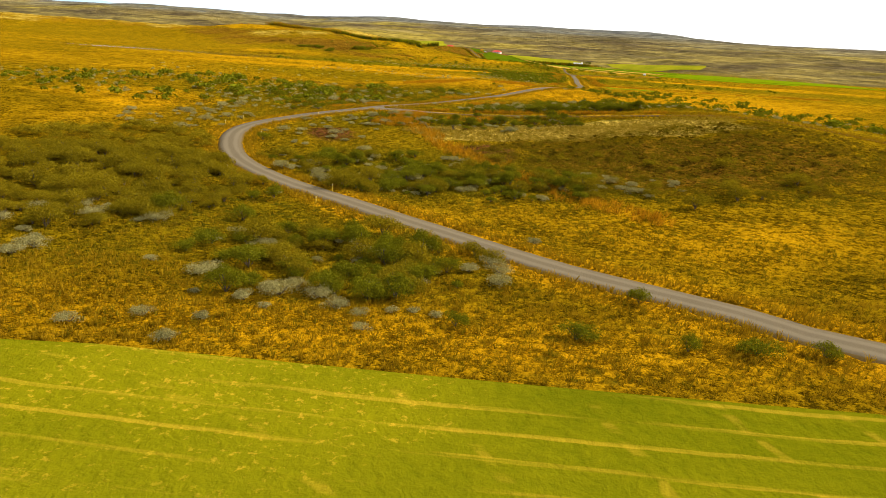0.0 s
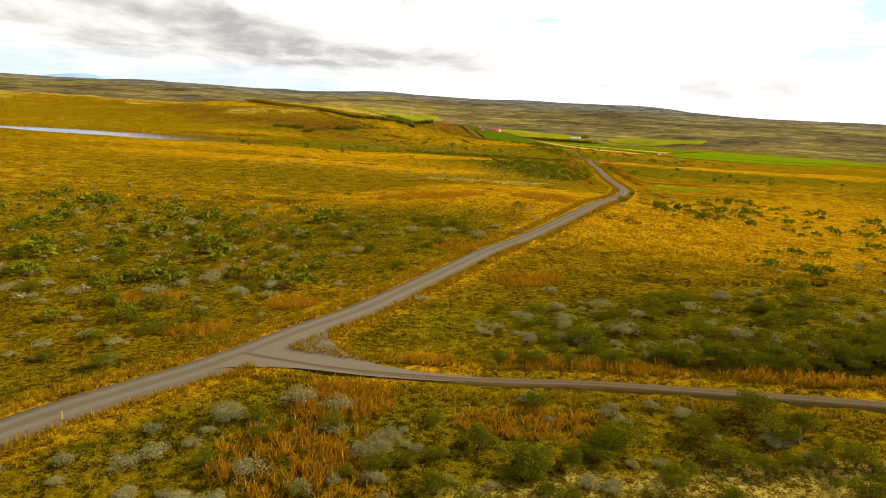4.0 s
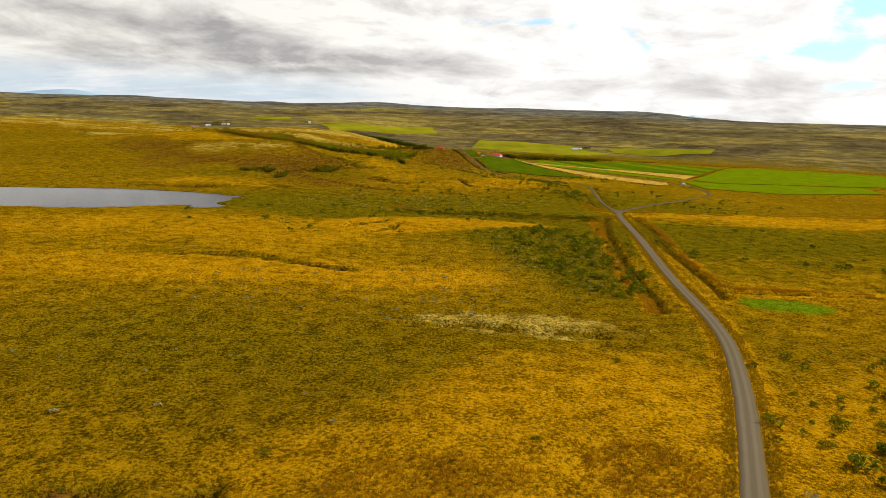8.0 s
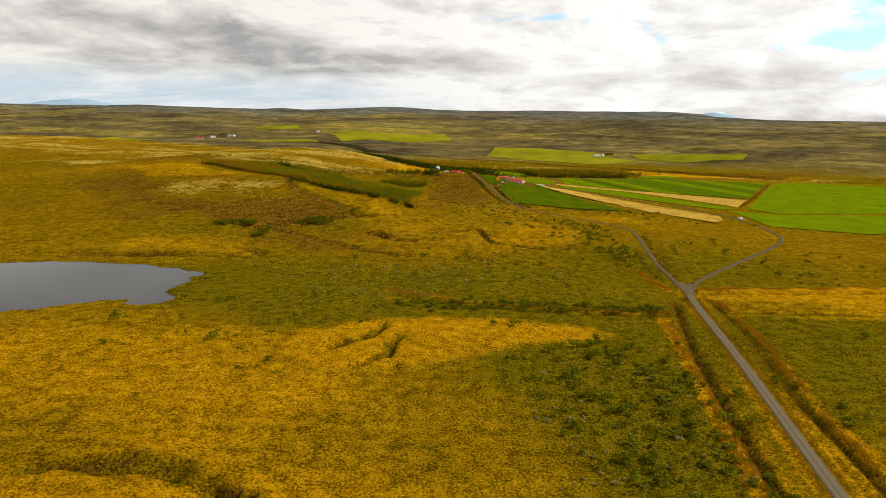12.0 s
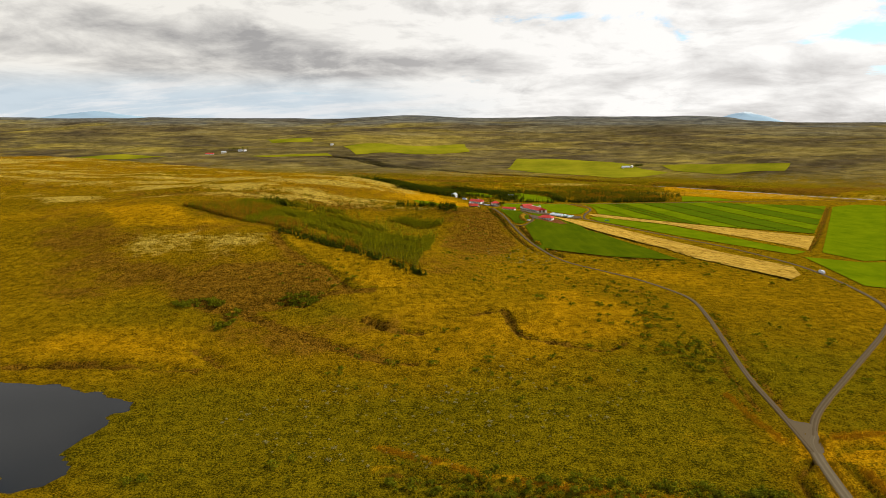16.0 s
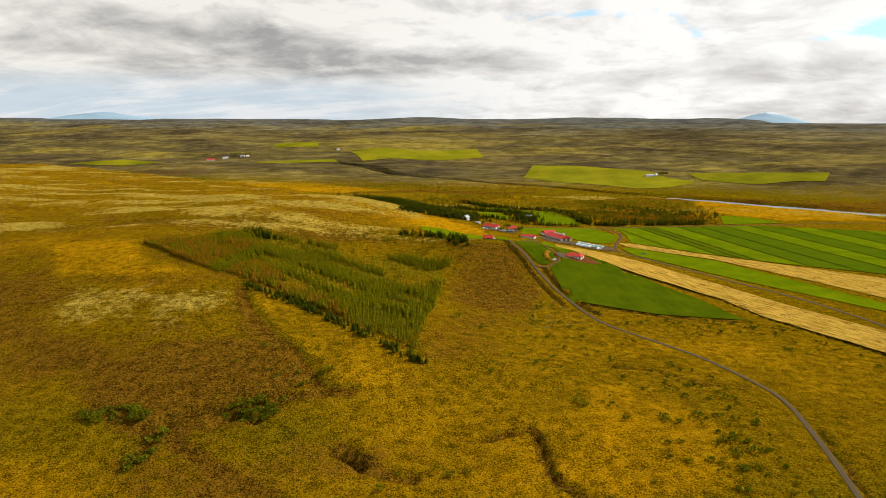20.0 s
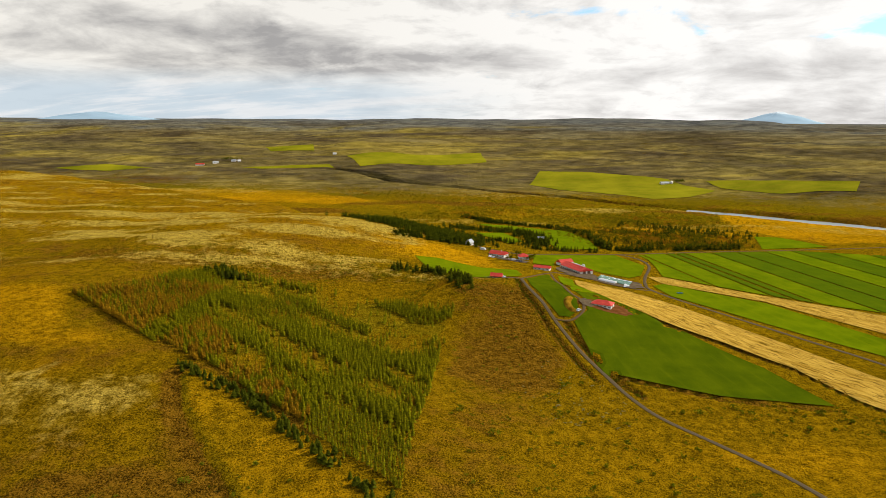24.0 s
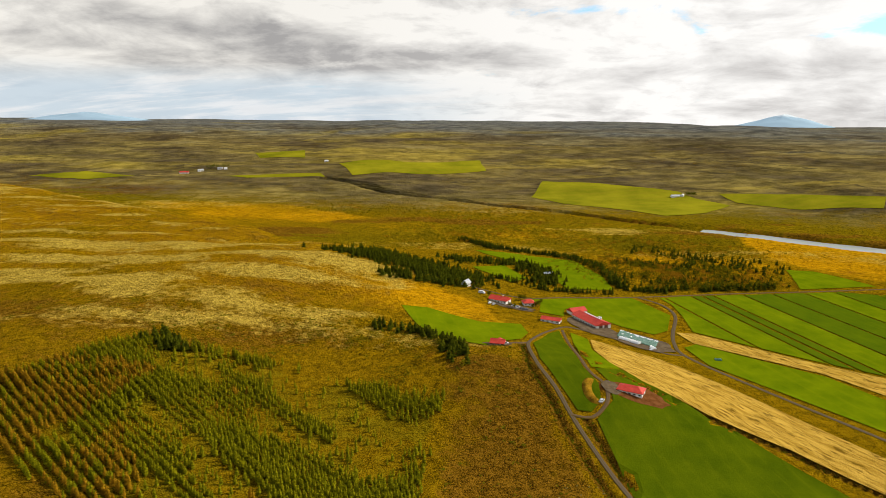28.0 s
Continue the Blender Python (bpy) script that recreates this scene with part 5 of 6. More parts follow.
shrub_stuff("woolly_thicket", [(-80, 30, 60, 40, 190), (-70, 110, 60, 40, 40), (40, 260, 24, 60, 130), (-30, 410, 60, 30, 160), (100, 20, 50, 36, 90), (-20, 200, 60, 30, 110), (30, 690, 30, 40, 120), (20, 440, 40, 30, 60)], 0.4, 0.95, M_WOOLLY, "scattered silvery woolly willow clumps")
M_HEATH_SCRUB = leaf_material("heath_scrub_leaves", (0.030, 0.024, 0.002), (0.150, 0.096, 0.006))
heath_zone = [(50, -56, 30, 14, 300), (25, -52, 14, 10, 100), (-125, 560, 40, 36, 340), (-95, 532, 18, 10, 200), (-150, 500, 60, 20, 120)]
shrub_stuff("heath_scrub", heath_zone, 0.25, 0.6, M_HEATH_SCRUB, "low brown heather and crowberry scrub")

# grass tufts near the road
def tuft(blades, low, lean_most):
    out = []
    for k in range(blades):
        a, lean = 6.283 * k / blades + rng.random(), lean_most * (0.4 + 0.6 * rng.random())
        w = np.array([math.cos(a), math.sin(a), 0])
        side = np.array([-w[1], w[0], 0]) * 0.034
        top = low * (0.7 + 0.5 * rng.random())
        out += [w * 0.12 * rng.random() - side, w * 0.12 * rng.random() + side, w * lean + side * 0.5 + [0, 0, top], w * lean - side * 0.5 + [0, 0, top * 0.9]]
    return np.array(out)


tuft_forms = [tuft(9, 1.0, 0.55), tuft(8, 0.8, 0.75)]
M_OLIVE_GRASS = leaf_material("olive_grass", (0.045, 0.036, 0.003), (0.25, 0.175, 0.006))


def tufts(name, zones, low, high, mat, label):
    s = np.array(scattered(zones, low, high))
    joined(name, tuft_forms, s[:, :2], s[:, 2], mat, label, "grass")


tufts("dry_grass_tufts", [(10, -122, 60, 9, 10000), (-20, -104, 50, 26, 4000), (-25, -60, 40, 50, 3000), (20, 70, 60, 50, 8000), (-45, 40, 60, 60, 4000), (90, 60, 50, 60, 4000)], 0.22, 0.5, M_GRASS, "tufts of dry golden moor grass")
tufts("olive_grass_tufts", [(10, -112, 50, 18, 7000), (-25, -90, 50, 40, 7000), (10, -50, 60, 40, 15000), (10, 20, 70, 50, 9000)], 0.2, 0.45, M_OLIVE_GRASS, "tufts of olive green moor grass")
M_MOSS_TUFT = leaf_material("pale_moss", (0.14, 0.095, 0.008), (0.40, 0.28, 0.035))
M_HEATHER = leaf_material("heather", (0.058, 0.038, 0.003), (0.240, 0.150, 0.009))
tufts("moss_cushions", [(20, -40, 24, 6, 4500), (42, -38, 16, 6, 2000), (20, 171, 36, 12, 900)], 0.2, 0.5, M_MOSS_TUFT, "cushions of pale yellow-green moss")
hummock_forms = [np.concatenate([dome(26, (0.35 * math.cos(a), 0.35 * math.sin(a), 0.05), (0.55, 0.55, h), 0.085, 0.6) for a in (0.5, 2.6, 4.7)]) for h in (0.62, 0.75, 0.55)]


def hummocks(name, zones, low, high, mat, label):
    s = np.array(scattered(zones, low, high))
    joined(name, hummock_forms, s[:, :2], s[:, 2], mat, label, "shrubs", (0.9, 1.7))


M_CROWBERRY = leaf_material("crowberry", (0.040, 0.036, 0.002), (0.190, 0.145, 0.006))
M_SWARD = leaf_material("moor_sward", (0.045, 0.036, 0.002), (0.270, 0.190, 0.006))
hummocks("heather_cushions", [(44, -60, 36, 20, 1900), (20, -56, 14, 10, 160), (-38, -88, 24, 28, 420)], 0.35, 0.9, M_HEATHER, "cushions of dark brown heather")
hummocks("crowberry_cushions", [(44, -62, 36, 22, 1500), (4, -72, 26, 13, 300), (-30, 10, 30, 40, 300), (34, -8, 34, 14, 300)], 0.35, 0.9, M_CROWBERRY, "cushions of dark green crowberry")
hummocks("sward_cushions", [(30, -74, 40, 26, 900), (-5, -106, 24, 14, 300), (-30, 10, 36, 46, 900), (20, -20, 44, 24, 900), (-40, -50, 20, 40, 400)], 0.3, 0.75, M_SWARD, "low olive green cushions of moor plants")


def verge_tufts():
    spots, sizes = [], []
    for line, start, stop in ((ROAD_SOUTH, -150, 420), (TRACK_SIDE, -60, 20)):
        c = rounded(line, 0.5)
        c = c[(c[:, 1] > start) & (c[:, 1] < stop)]
        way = np.gradient(c, axis=0)
        way /= np.linalg.norm(way, axis=1)[:, None]
        for sign in (-1, 1):
            for _ in range(6):
                off = sign * (2.15 + 1.8 * rng.random(len(c)) ** 1.5)
                p = c + np.stack([way[:, 1], -way[:, 0]], 1) * off[:, None]
                spots.append(p)
                sizes.append(0.25 + 0.4 * rng.random(len(c)))
    for line in DITCHES[:4]:
        c = rounded(line, 0.5)
        for _ in range(4):
            spots.append(c + rng.normal(size=c.shape) * 2.6)
            sizes.append(0.4 + 0.5 * rng.random(len(c)))
    p, s = np.concatenate(spots), np.concatenate(sizes)
    ok = clear_of_roads(p[:, 0], p[:, 1], 1.95)
    joined("verge_grass", tuft_forms, p[ok], s[ok], M_GRASS, "tall golden grass along verges and ditches", "grass")


verge_tufts()
M_RUST_GRASS = leaf_material("rusty_grass", (0.130, 0.060, 0.003), (0.56, 0.270, 0.010))


def strip_tufts():
    """Tall rusty grass on the banks of the ditches, and in clumps by the near road."""
    spots, sizes = [], []
    for line, wide, amount in DRY_STRIPS:
        c = rounded(line, 0.35)
        for _ in range(5):
            p = c + rng.normal(size=c.shape) * wide * 0.42
            p = p[value(p[:, 0] / 6, p[:, 1] / 6, 41) > 0.3]
            spots.append(p)
            sizes.append(0.35 + 0.55 * rng.random(len(p)))
    for a, b, rx, ry, count in ((-30, 0, 4, 3, 260), (-26, 15, 4, 3, 220), (-14, 0, 3, 3, 240), (-20, -11, 3, 2.5, 160), (-4, -25, 4, 3, 420), (14, 16, 5, 4, 300), (-7, -32, 4, 4, 260), (10, -27, 6, 2, 260), (-23, 14, 5, 3, 240), (8, 40, 8, 6, 300), (-2, 98, 14, 6, 700), (28, 100, 9, 8, 600)):
        x, y = in_zone(a, b, rx, ry, count)
        spots.append(np.stack([x, y], 1))
        sizes.append(0.3 + 0.5 * rng.random(count))
    p, z = np.concatenate(spots), np.concatenate(sizes)
    ok = clear_of_roads(p[:, 0], p[:, 1], 2.2)
    joined("rusty_grass_banks", tuft_forms, p[ok], z[ok], M_RUST_GRASS, "tall rusty orange grass on ditch banks", "grass")


strip_tufts()


small_forms = [shrub_cloud(4, 34, 0.28, 1.0, t) for t in (0.95, 1.2)]


def ledge_scrub():
    """Dark heather and willow along the broken turf edges."""
    spots = []
    for line in LEDGES:
        c = rounded(line, 0.8)
        for _ in range(2):
            spots.append(c + rng.normal(size=c.shape) * 1.3)
    p = np.concatenate(spots)
    p = p[clear_of_roads(p[:, 0], p[:, 1], 3.0) & (value(p[:, 0] / 9, p[:, 1] / 9, 17) > 0.3)]
    joined("ledge_scrub", small_forms, p, 0.25 + 0.45 * rng.random(len(p)) ** 2, M_HEATH_SCRUB, "dark low scrub along broken turf edges", "shrubs")


ledge_scrub()

# ---- trees ----
spruce_forms = [conifer_verts(9, 7, 0.20), conifer_verts(8, 6, 0.24, 0.4)]
larch_forms = [conifer_verts(8, 5, 0.10, 0.5), conifer_verts(8, 5, 0.13, 0.5)]
birch_forms = [broadleaf_verts(60), broadleaf_verts(50)]
spruce_kind = [tree("spruce_tree", "dark green young spruce tree", f, M_SPRUCE, "spruce trees") for f in spruce_forms]
larch_kind = [tree("larch_tree", "slim olive green larch tree in a planted row", f, M_LARCH, "plantation larches") for f in larch_forms]


def plantation():
    """Rows of larches across the hillside, with clearings."""
    way, side = np.array([0.79, -0.61]), np.array([0.61, 0.79])
    a, b = np.meshgrid(np.arange(-250, 250, 1.05), np.arange(-190, 190, 3.9))
    a, b = a.ravel() + rng.normal(size=a.size) * 0.4, b.ravel() + rng.normal(size=b.size) * 0.28
    x, y = -130 + way[0] * a + side[0] * b, 715 + way[1] * a + side[1] * b
    d = inside(x, y, PLANTATION)
    thin = layered(x, y, 38, 91, 2)
    row = value(b / 3.9 * 0.40, a / 42, 15)
    keep = (d > 0.5) & (rng.random(len(x)) < np.maximum(0.15 + 0.83 * smooth(thin * 0.5 + row * 0.5, 0.34, 0.48), 1.2 * smooth(inside(x, y, [(-262, 766), (-221, 776), (-190, 756), (-192, 716), (-214, 704)]), -1, 2))) & clear_of_roads(x, y, 3)
    # the upper, open part keeps only some rows
    upper = smooth((x + 130) * 0.77 + (y - 715) * 0.64, 25, 60)
    keep &= rng.random(len(x)) > upper * np.where(row > 0.5, 0.1, 0.72)
    x, y = x[keep], y[keep]
    tall = 1.6 + 4.0 * layered(x, y, 30, 95, 2) + 1.6 * rng.random(len(x))
    near = (y < 640) & (x > -80)
    first = np.where(near)[0][:260]
    for k in first:
        place_tree(larch_kind[int(rng.integers(2))], x[k], y[k], tall[k])
    rest = np.ones(len(x), bool)
    rest[first] = False
    side_way = (x + 130) * 0.77 + (y - 715) * 0.64
    rusty = ((side_way < -24 + 14 * (thin[keep] - 0.5)) & (side_way > -62) & (x > -170) & (value(x / 7, y / 7, 5) > 0.25)) | ((x < -186) & (y < 785) & (value(x / 12, y / 12, 3) > 0.25)) | (value(x / 9, y / 9, 6) > 0.9)
    rusty &= rng.random(len(x)) > 0.25
    for name, which, mat, words in (("larch_plantation", rest & ~rusty, M_LARCH, "rows of slim olive green young larches"), ("rusty_larch_rows", rest & rusty, M_LARCH_RUST, "rows of young larches turned rust brown")):
        joined(name, larch_forms, np.stack([x, y], 1)[which], tall[which], mat, words, "trees", (1.15, 1.75))


plantation()


def belt(line, wide, count):
    c = rounded(line, 1.5)
    k = rng.integers(0, len(c), count)
    p = c[k] + rng.normal(size=(count, 2)) * wide * 0.5
    return p


edge_line = [(-150, 652), (-132, 642), (-112, 632), (-85, 606), (-62, 584), (-44, 571), (-36, 566)]
for p in belt(edge_line, 3.4, 170):
    place_tree(spruce_kind[int(rng.integers(2))], p[0], p[1], 1.8 + 2.2 * rng.random(), 1.5)
for p in belt([(-40, 1040), (-10, 1062), (30, 1040), (60, 1038), (92, 1036)], 4.0, 110):
    place_tree(spruce_kind[int(rng.integers(2))], p[0], p[1], 4 + 2.0 * rng.random(), 1.2)
for kind, (x, y) in zip(spruce_kind + larch_kind, ((-42, 573), (-38, 570), (-50, 600), (-47, 604))):
    kind.matrix_basis = Matrix.LocRotScale((x, y, height(x, y) - 0.05), None, (3, 3, 3))
woods = np.concatenate([belt([(-150, 1090), (-110, 1080), (-75, 1060), (-45, 1040)], 30, 1250), belt([(-100, 1010), (-70, 1008), (-45, 1022)], 10, 150), belt([(-60, 1130), (-10, 1150), (22, 1120), (36, 1060)], 18, 340), belt([(-60, 1335), (0, 1266), (62, 1222), (92, 1150), (101, 1055)], 8, 420),
                        belt([(-92, 890), (-62, 880), (-37, 852), (-34, 828)], 7, 120), belt([(110, 1050), (180, 1062), (240, 1075)], 5, 110), belt([(180, 1300), (225, 1230), (250, 1150)], 40, 170), belt([(110, 1085), (170, 1090), (250, 1100)], 20, 90), belt([(130, 1180), (200, 1150)], 26, 120), belt([(-215, 830), (-190, 815)], 10, 50)])
ok = clear_of_roads(woods[:, 0], woods[:, 1], 3)
joined("spruce_belt", spruce_forms, woods[ok], 3.7 + 3.3 * rng.random(ok.sum()), M_SPRUCE, "dark spruce shelter belts round the farm", "trees", (1.2, 1.8))
copse = np.concatenate([belt([(105, 1165), (140, 1110), (180, 1110), (240, 1110)], 60, 1500), belt([(125, 1060), (180, 1070), (246, 1084)], 5, 160), belt([(115, 1225), (150, 1170), (165, 1110)], 8, 160), belt([(160, 1260), (205, 1190), (222, 1120)], 8, 160), belt([(120, 1330), (200, 1330), (280, 1300)], 80, 900), belt([(-120, 1300), (-40, 1380), (60, 1380)], 80, 800), belt([(-300, 1620), (-100, 1560), (60, 1520)], 90, 700), belt([(-10, 1005), (20, 1000), (30, 1012)], 10, 26), belt([(-120, 870), (-60, 845), (-50, 800)], 26, 150),
                        belt([(-330, 850), (-250, 870), (-180, 850)], 30, 90)])
ok = clear_of_roads(copse[:, 0], copse[:, 1], 3)
joined("birch_copse", birch_forms, copse[ok], 2.2 + 3.4 * rng.random(ok.sum()), M_BIRCH, "birch and willow scrub turning rust in autumn", "trees", (1.3, 2.1))


def hedge_scrub():
    """Low dark scrub along the ditches between lane and fields."""
    spots = []
    for line in DITCHES[7:]:
        c = rounded(line, 1.2)
        for _ in range(2):
            spots.append(c + rng.normal(size=c.shape) * 0.9)
    p = np.concatenate(spots)
    p = p[clear_of_roads(p[:, 0], p[:, 1], 2.0) & (value(p[:, 0] / 14, p[:, 1] / 14, 8) > 0.28)]
    joined("ditch_scrub", small_forms, p, 0.45 + 0.6 * rng.random(len(p)), M_THICKET, "low dark scrub along field ditches", "shrubs")


hedge_scrub()
tufted = scattered([(-8, 690, 30, 70, 90), (40, 590, 50, 50, 110), (-5, 800, 30, 50, 90), (-100, 880, 60, 30, 120), (-170, 840, 50, 20, 90)], 0.5, 1.5)
joined("slope_bushes", small_forms, [p[:2] for p in tufted], [p[2] for p in tufted], M_THICKET, "dark bushes dotted over the slope", "shrubs")


# ---- farm ----
M_EARTH = mottled("red_bare_earth", (0.085, 0.030, 0.008), (0.175, 0.070, 0.022), 0.5, 0.95, 0.05, 0.0)
M_YARD = mottled("yard_gravel", (0.070, 0.048, 0.026), (0.150, 0.112, 0.070), 0.5, 0.95, 0.05, 0.0, stain=(0.09, 0.055, 0.022))


def blob(a, b, rx, ry, turn, seed):
    """An uneven round ring of points."""
    out = []
    for k in range(18):
        t = 6.283 * k / 18
        r = 0.85 + 0.3 * float(value(np.array(3.0 * math.cos(t)), np.array(3.0 * math.sin(t)), seed))
        u, v = rx * r * math.cos(t), ry * r * math.sin(t)
        out.append((a + u * math.cos(turn) - v * math.sin(turn), b + u * math.sin(turn) + v * math.cos(turn)))
    return out


level_sheet("track_mouth", [(-12.5, -15), (-8.6, -8.5), (-7.2, -13), (-4.2, -17), (0, -19.0), (6, -19.9), (6, -20.8), (-2, -20.7), (-9, -19.9), (-15, -20.6), (-17.5, -23.5)], M_ROAD, 0.07, "worn gravel fan at the mouth of the side track", "track")
level_sheet("fork_gravel", [(101, 398), (101.6, 412), (102.6, 422), (105.2, 419), (109.5, 417), (107.5, 408), (104, 398)], M_LANE, 0.075, "worn gravel wedge at the road fork", "gravel")
drape("earth_pad", blob(60, 797, 15, 9, -0.4, 1), M_EARTH, 0.16, 5.0, "bare red-brown earth round the bungalow", "earth")
drape("yard_house", blob(47, 800, 5, 7, 0.2, 2), M_YARD, 0.20, 5.0, "brown gravel turning place", "yard")
drape("yard_barn", blob(58, 938, 26, 12, -1.05, 3), M_YARD, 0.18, 6.0, "grey-brown gravel yard by the barn", "yard")
drape("yard_bales", blob(87, 912, 24, 15, -0.76, 4), M_YARD, 0.20, 6.0, "gravel yard under the bale rows", "yard")
drape("yard_farmhouse", blob(0, 977, 20, 7, -0.4, 5), M_YARD, 0.12, 5.0, "gravel yard before the farmhouse", "yard")
drape("yard_cabin", blob(-11, 854, 9, 6, 0.0, 6), M_YARD, 0.12, 4.0, "dirt yard round the cabin", "yard")
M_RED = mottled("red_sheet_roof", (0.42, 0.034, 0.020), (0.58, 0.062, 0.040), 0.7, 0.6, 0.01, 0.15, stain=(0.33, 0.045, 0.028))
M_WHITE = mottled("white_painted_wall", (0.62, 0.60, 0.55), (0.80, 0.78, 0.74), 0.8, 0.8, 0.01, stain=(0.50, 0.47, 0.42))
M_GREY_ROOF = mottled("grey_sheet_roof", (0.30, 0.31, 0.32), (0.45, 0.46, 0.47), 0.8, 0.5, 0.01, 0.4)
M_PANE = mottled("dark_window_glass", (0.012, 0.015, 0.018), (0.03, 0.035, 0.04), 1.0, 0.08, 0.0, 0.5)
M_DOOR = mottled("brown_door", (0.10, 0.05, 0.03), (0.16, 0.09, 0.05), 1.0)
M_WRAP_GREEN = mottled("green_bale_wrap", (0.030, 0.120, 0.080), (0.105, 0.25, 0.18), 1.2, 0.35, 0.01, 0.5)
M_WRAP_WHITE = mottled("white_bale_wrap", (0.66, 0.68, 0.68), (0.86, 0.87, 0.86), 1.2, 0.35, 0.01, 0.5)
M_TYRE = mottled("rubber", (0.012, 0.012, 0.012), (0.03, 0.03, 0.03), 3.0, 0.9)
M_CAR_WHITE = mottled("white_car_paint", (0.70, 0.70, 0.70), (0.80, 0.80, 0.80), 1.0, 0.25, 0.0, 0.5)
M_CAR_DARK = mottled("dark_car_paint", (0.03, 0.035, 0.045), (0.06, 0.065, 0.075), 1.0, 0.25, 0.0, 0.5)
M_CAR_SILVER = mottled("silver_car_paint", (0.38, 0.39, 0.40), (0.48, 0.49, 0.50), 1.0, 0.25, 0.0, 0.5)
M_YELLOW = mottled("yellow_plastic", (0.55, 0.36, 0.02), (0.72, 0.48, 0.03), 3.0, 0.5)
M_STEEL = mottled("galvanised_steel", (0.45, 0.46, 0.46), (0.62, 0.63, 0.63), 2.0, 0.4, 0.0, 0.5, 0.8)


def box(bm, x, y, z, sx, sy, sz, bevel=0.0):
    made = bmesh.ops.create_cube(bm, size=1, matrix=Matrix.LocRotScale((x, y, z + sz / 2), None, (sx, sy, sz)))
    if bevel:
        edges = list({e for v in made["verts"] for e in v.link_edges})
        bmesh.ops.bevel(bm, geom=edges, offset=bevel, segments=2, affect="EDGES", profile=0.6)


def block(name, mat, parent, *args, bevel=0.0, label=""):
    bm = bmesh.new()
    box(bm, *args, bevel=bevel)
    return part(name, bm, mat, parent, label)


def roof_bmesh(sx, sy, base, top, over, hip):
    """A pitched roof slab with eaves, its ridge along x."""
    bm = bmesh.new()
    x, y = sx / 2 + over, sy / 2 + over
    r = max(x - hip, 0.2)
    low = [(-x, -y), (x, -y), (x, y), (-x, y)]
    a = [bm.verts.new((p, q, base)) for p, q in low]
    b = [bm.verts.new((-r, 0, top)), bm.verts.new((r, 0, top))]
    for ring in ((a[0], a[1], b[1], b[0]), (a[2], a[3], b[0], b[1]), (a[1], a[2], b[1]), (a[3], a[0], b[0])):
        bm.faces.new(ring)
    under = [bm.verts.new((p, q, base - 0.22)) for p, q in low]
    for k in range(4):
        bm.faces.new((a[(k + 1) % 4], a[k], under[k], under[(k + 1) % 4]))
    bm.faces.new(under[::-1])
    bmesh.ops.recalc_face_normals(bm, faces=bm.faces)
    return bm


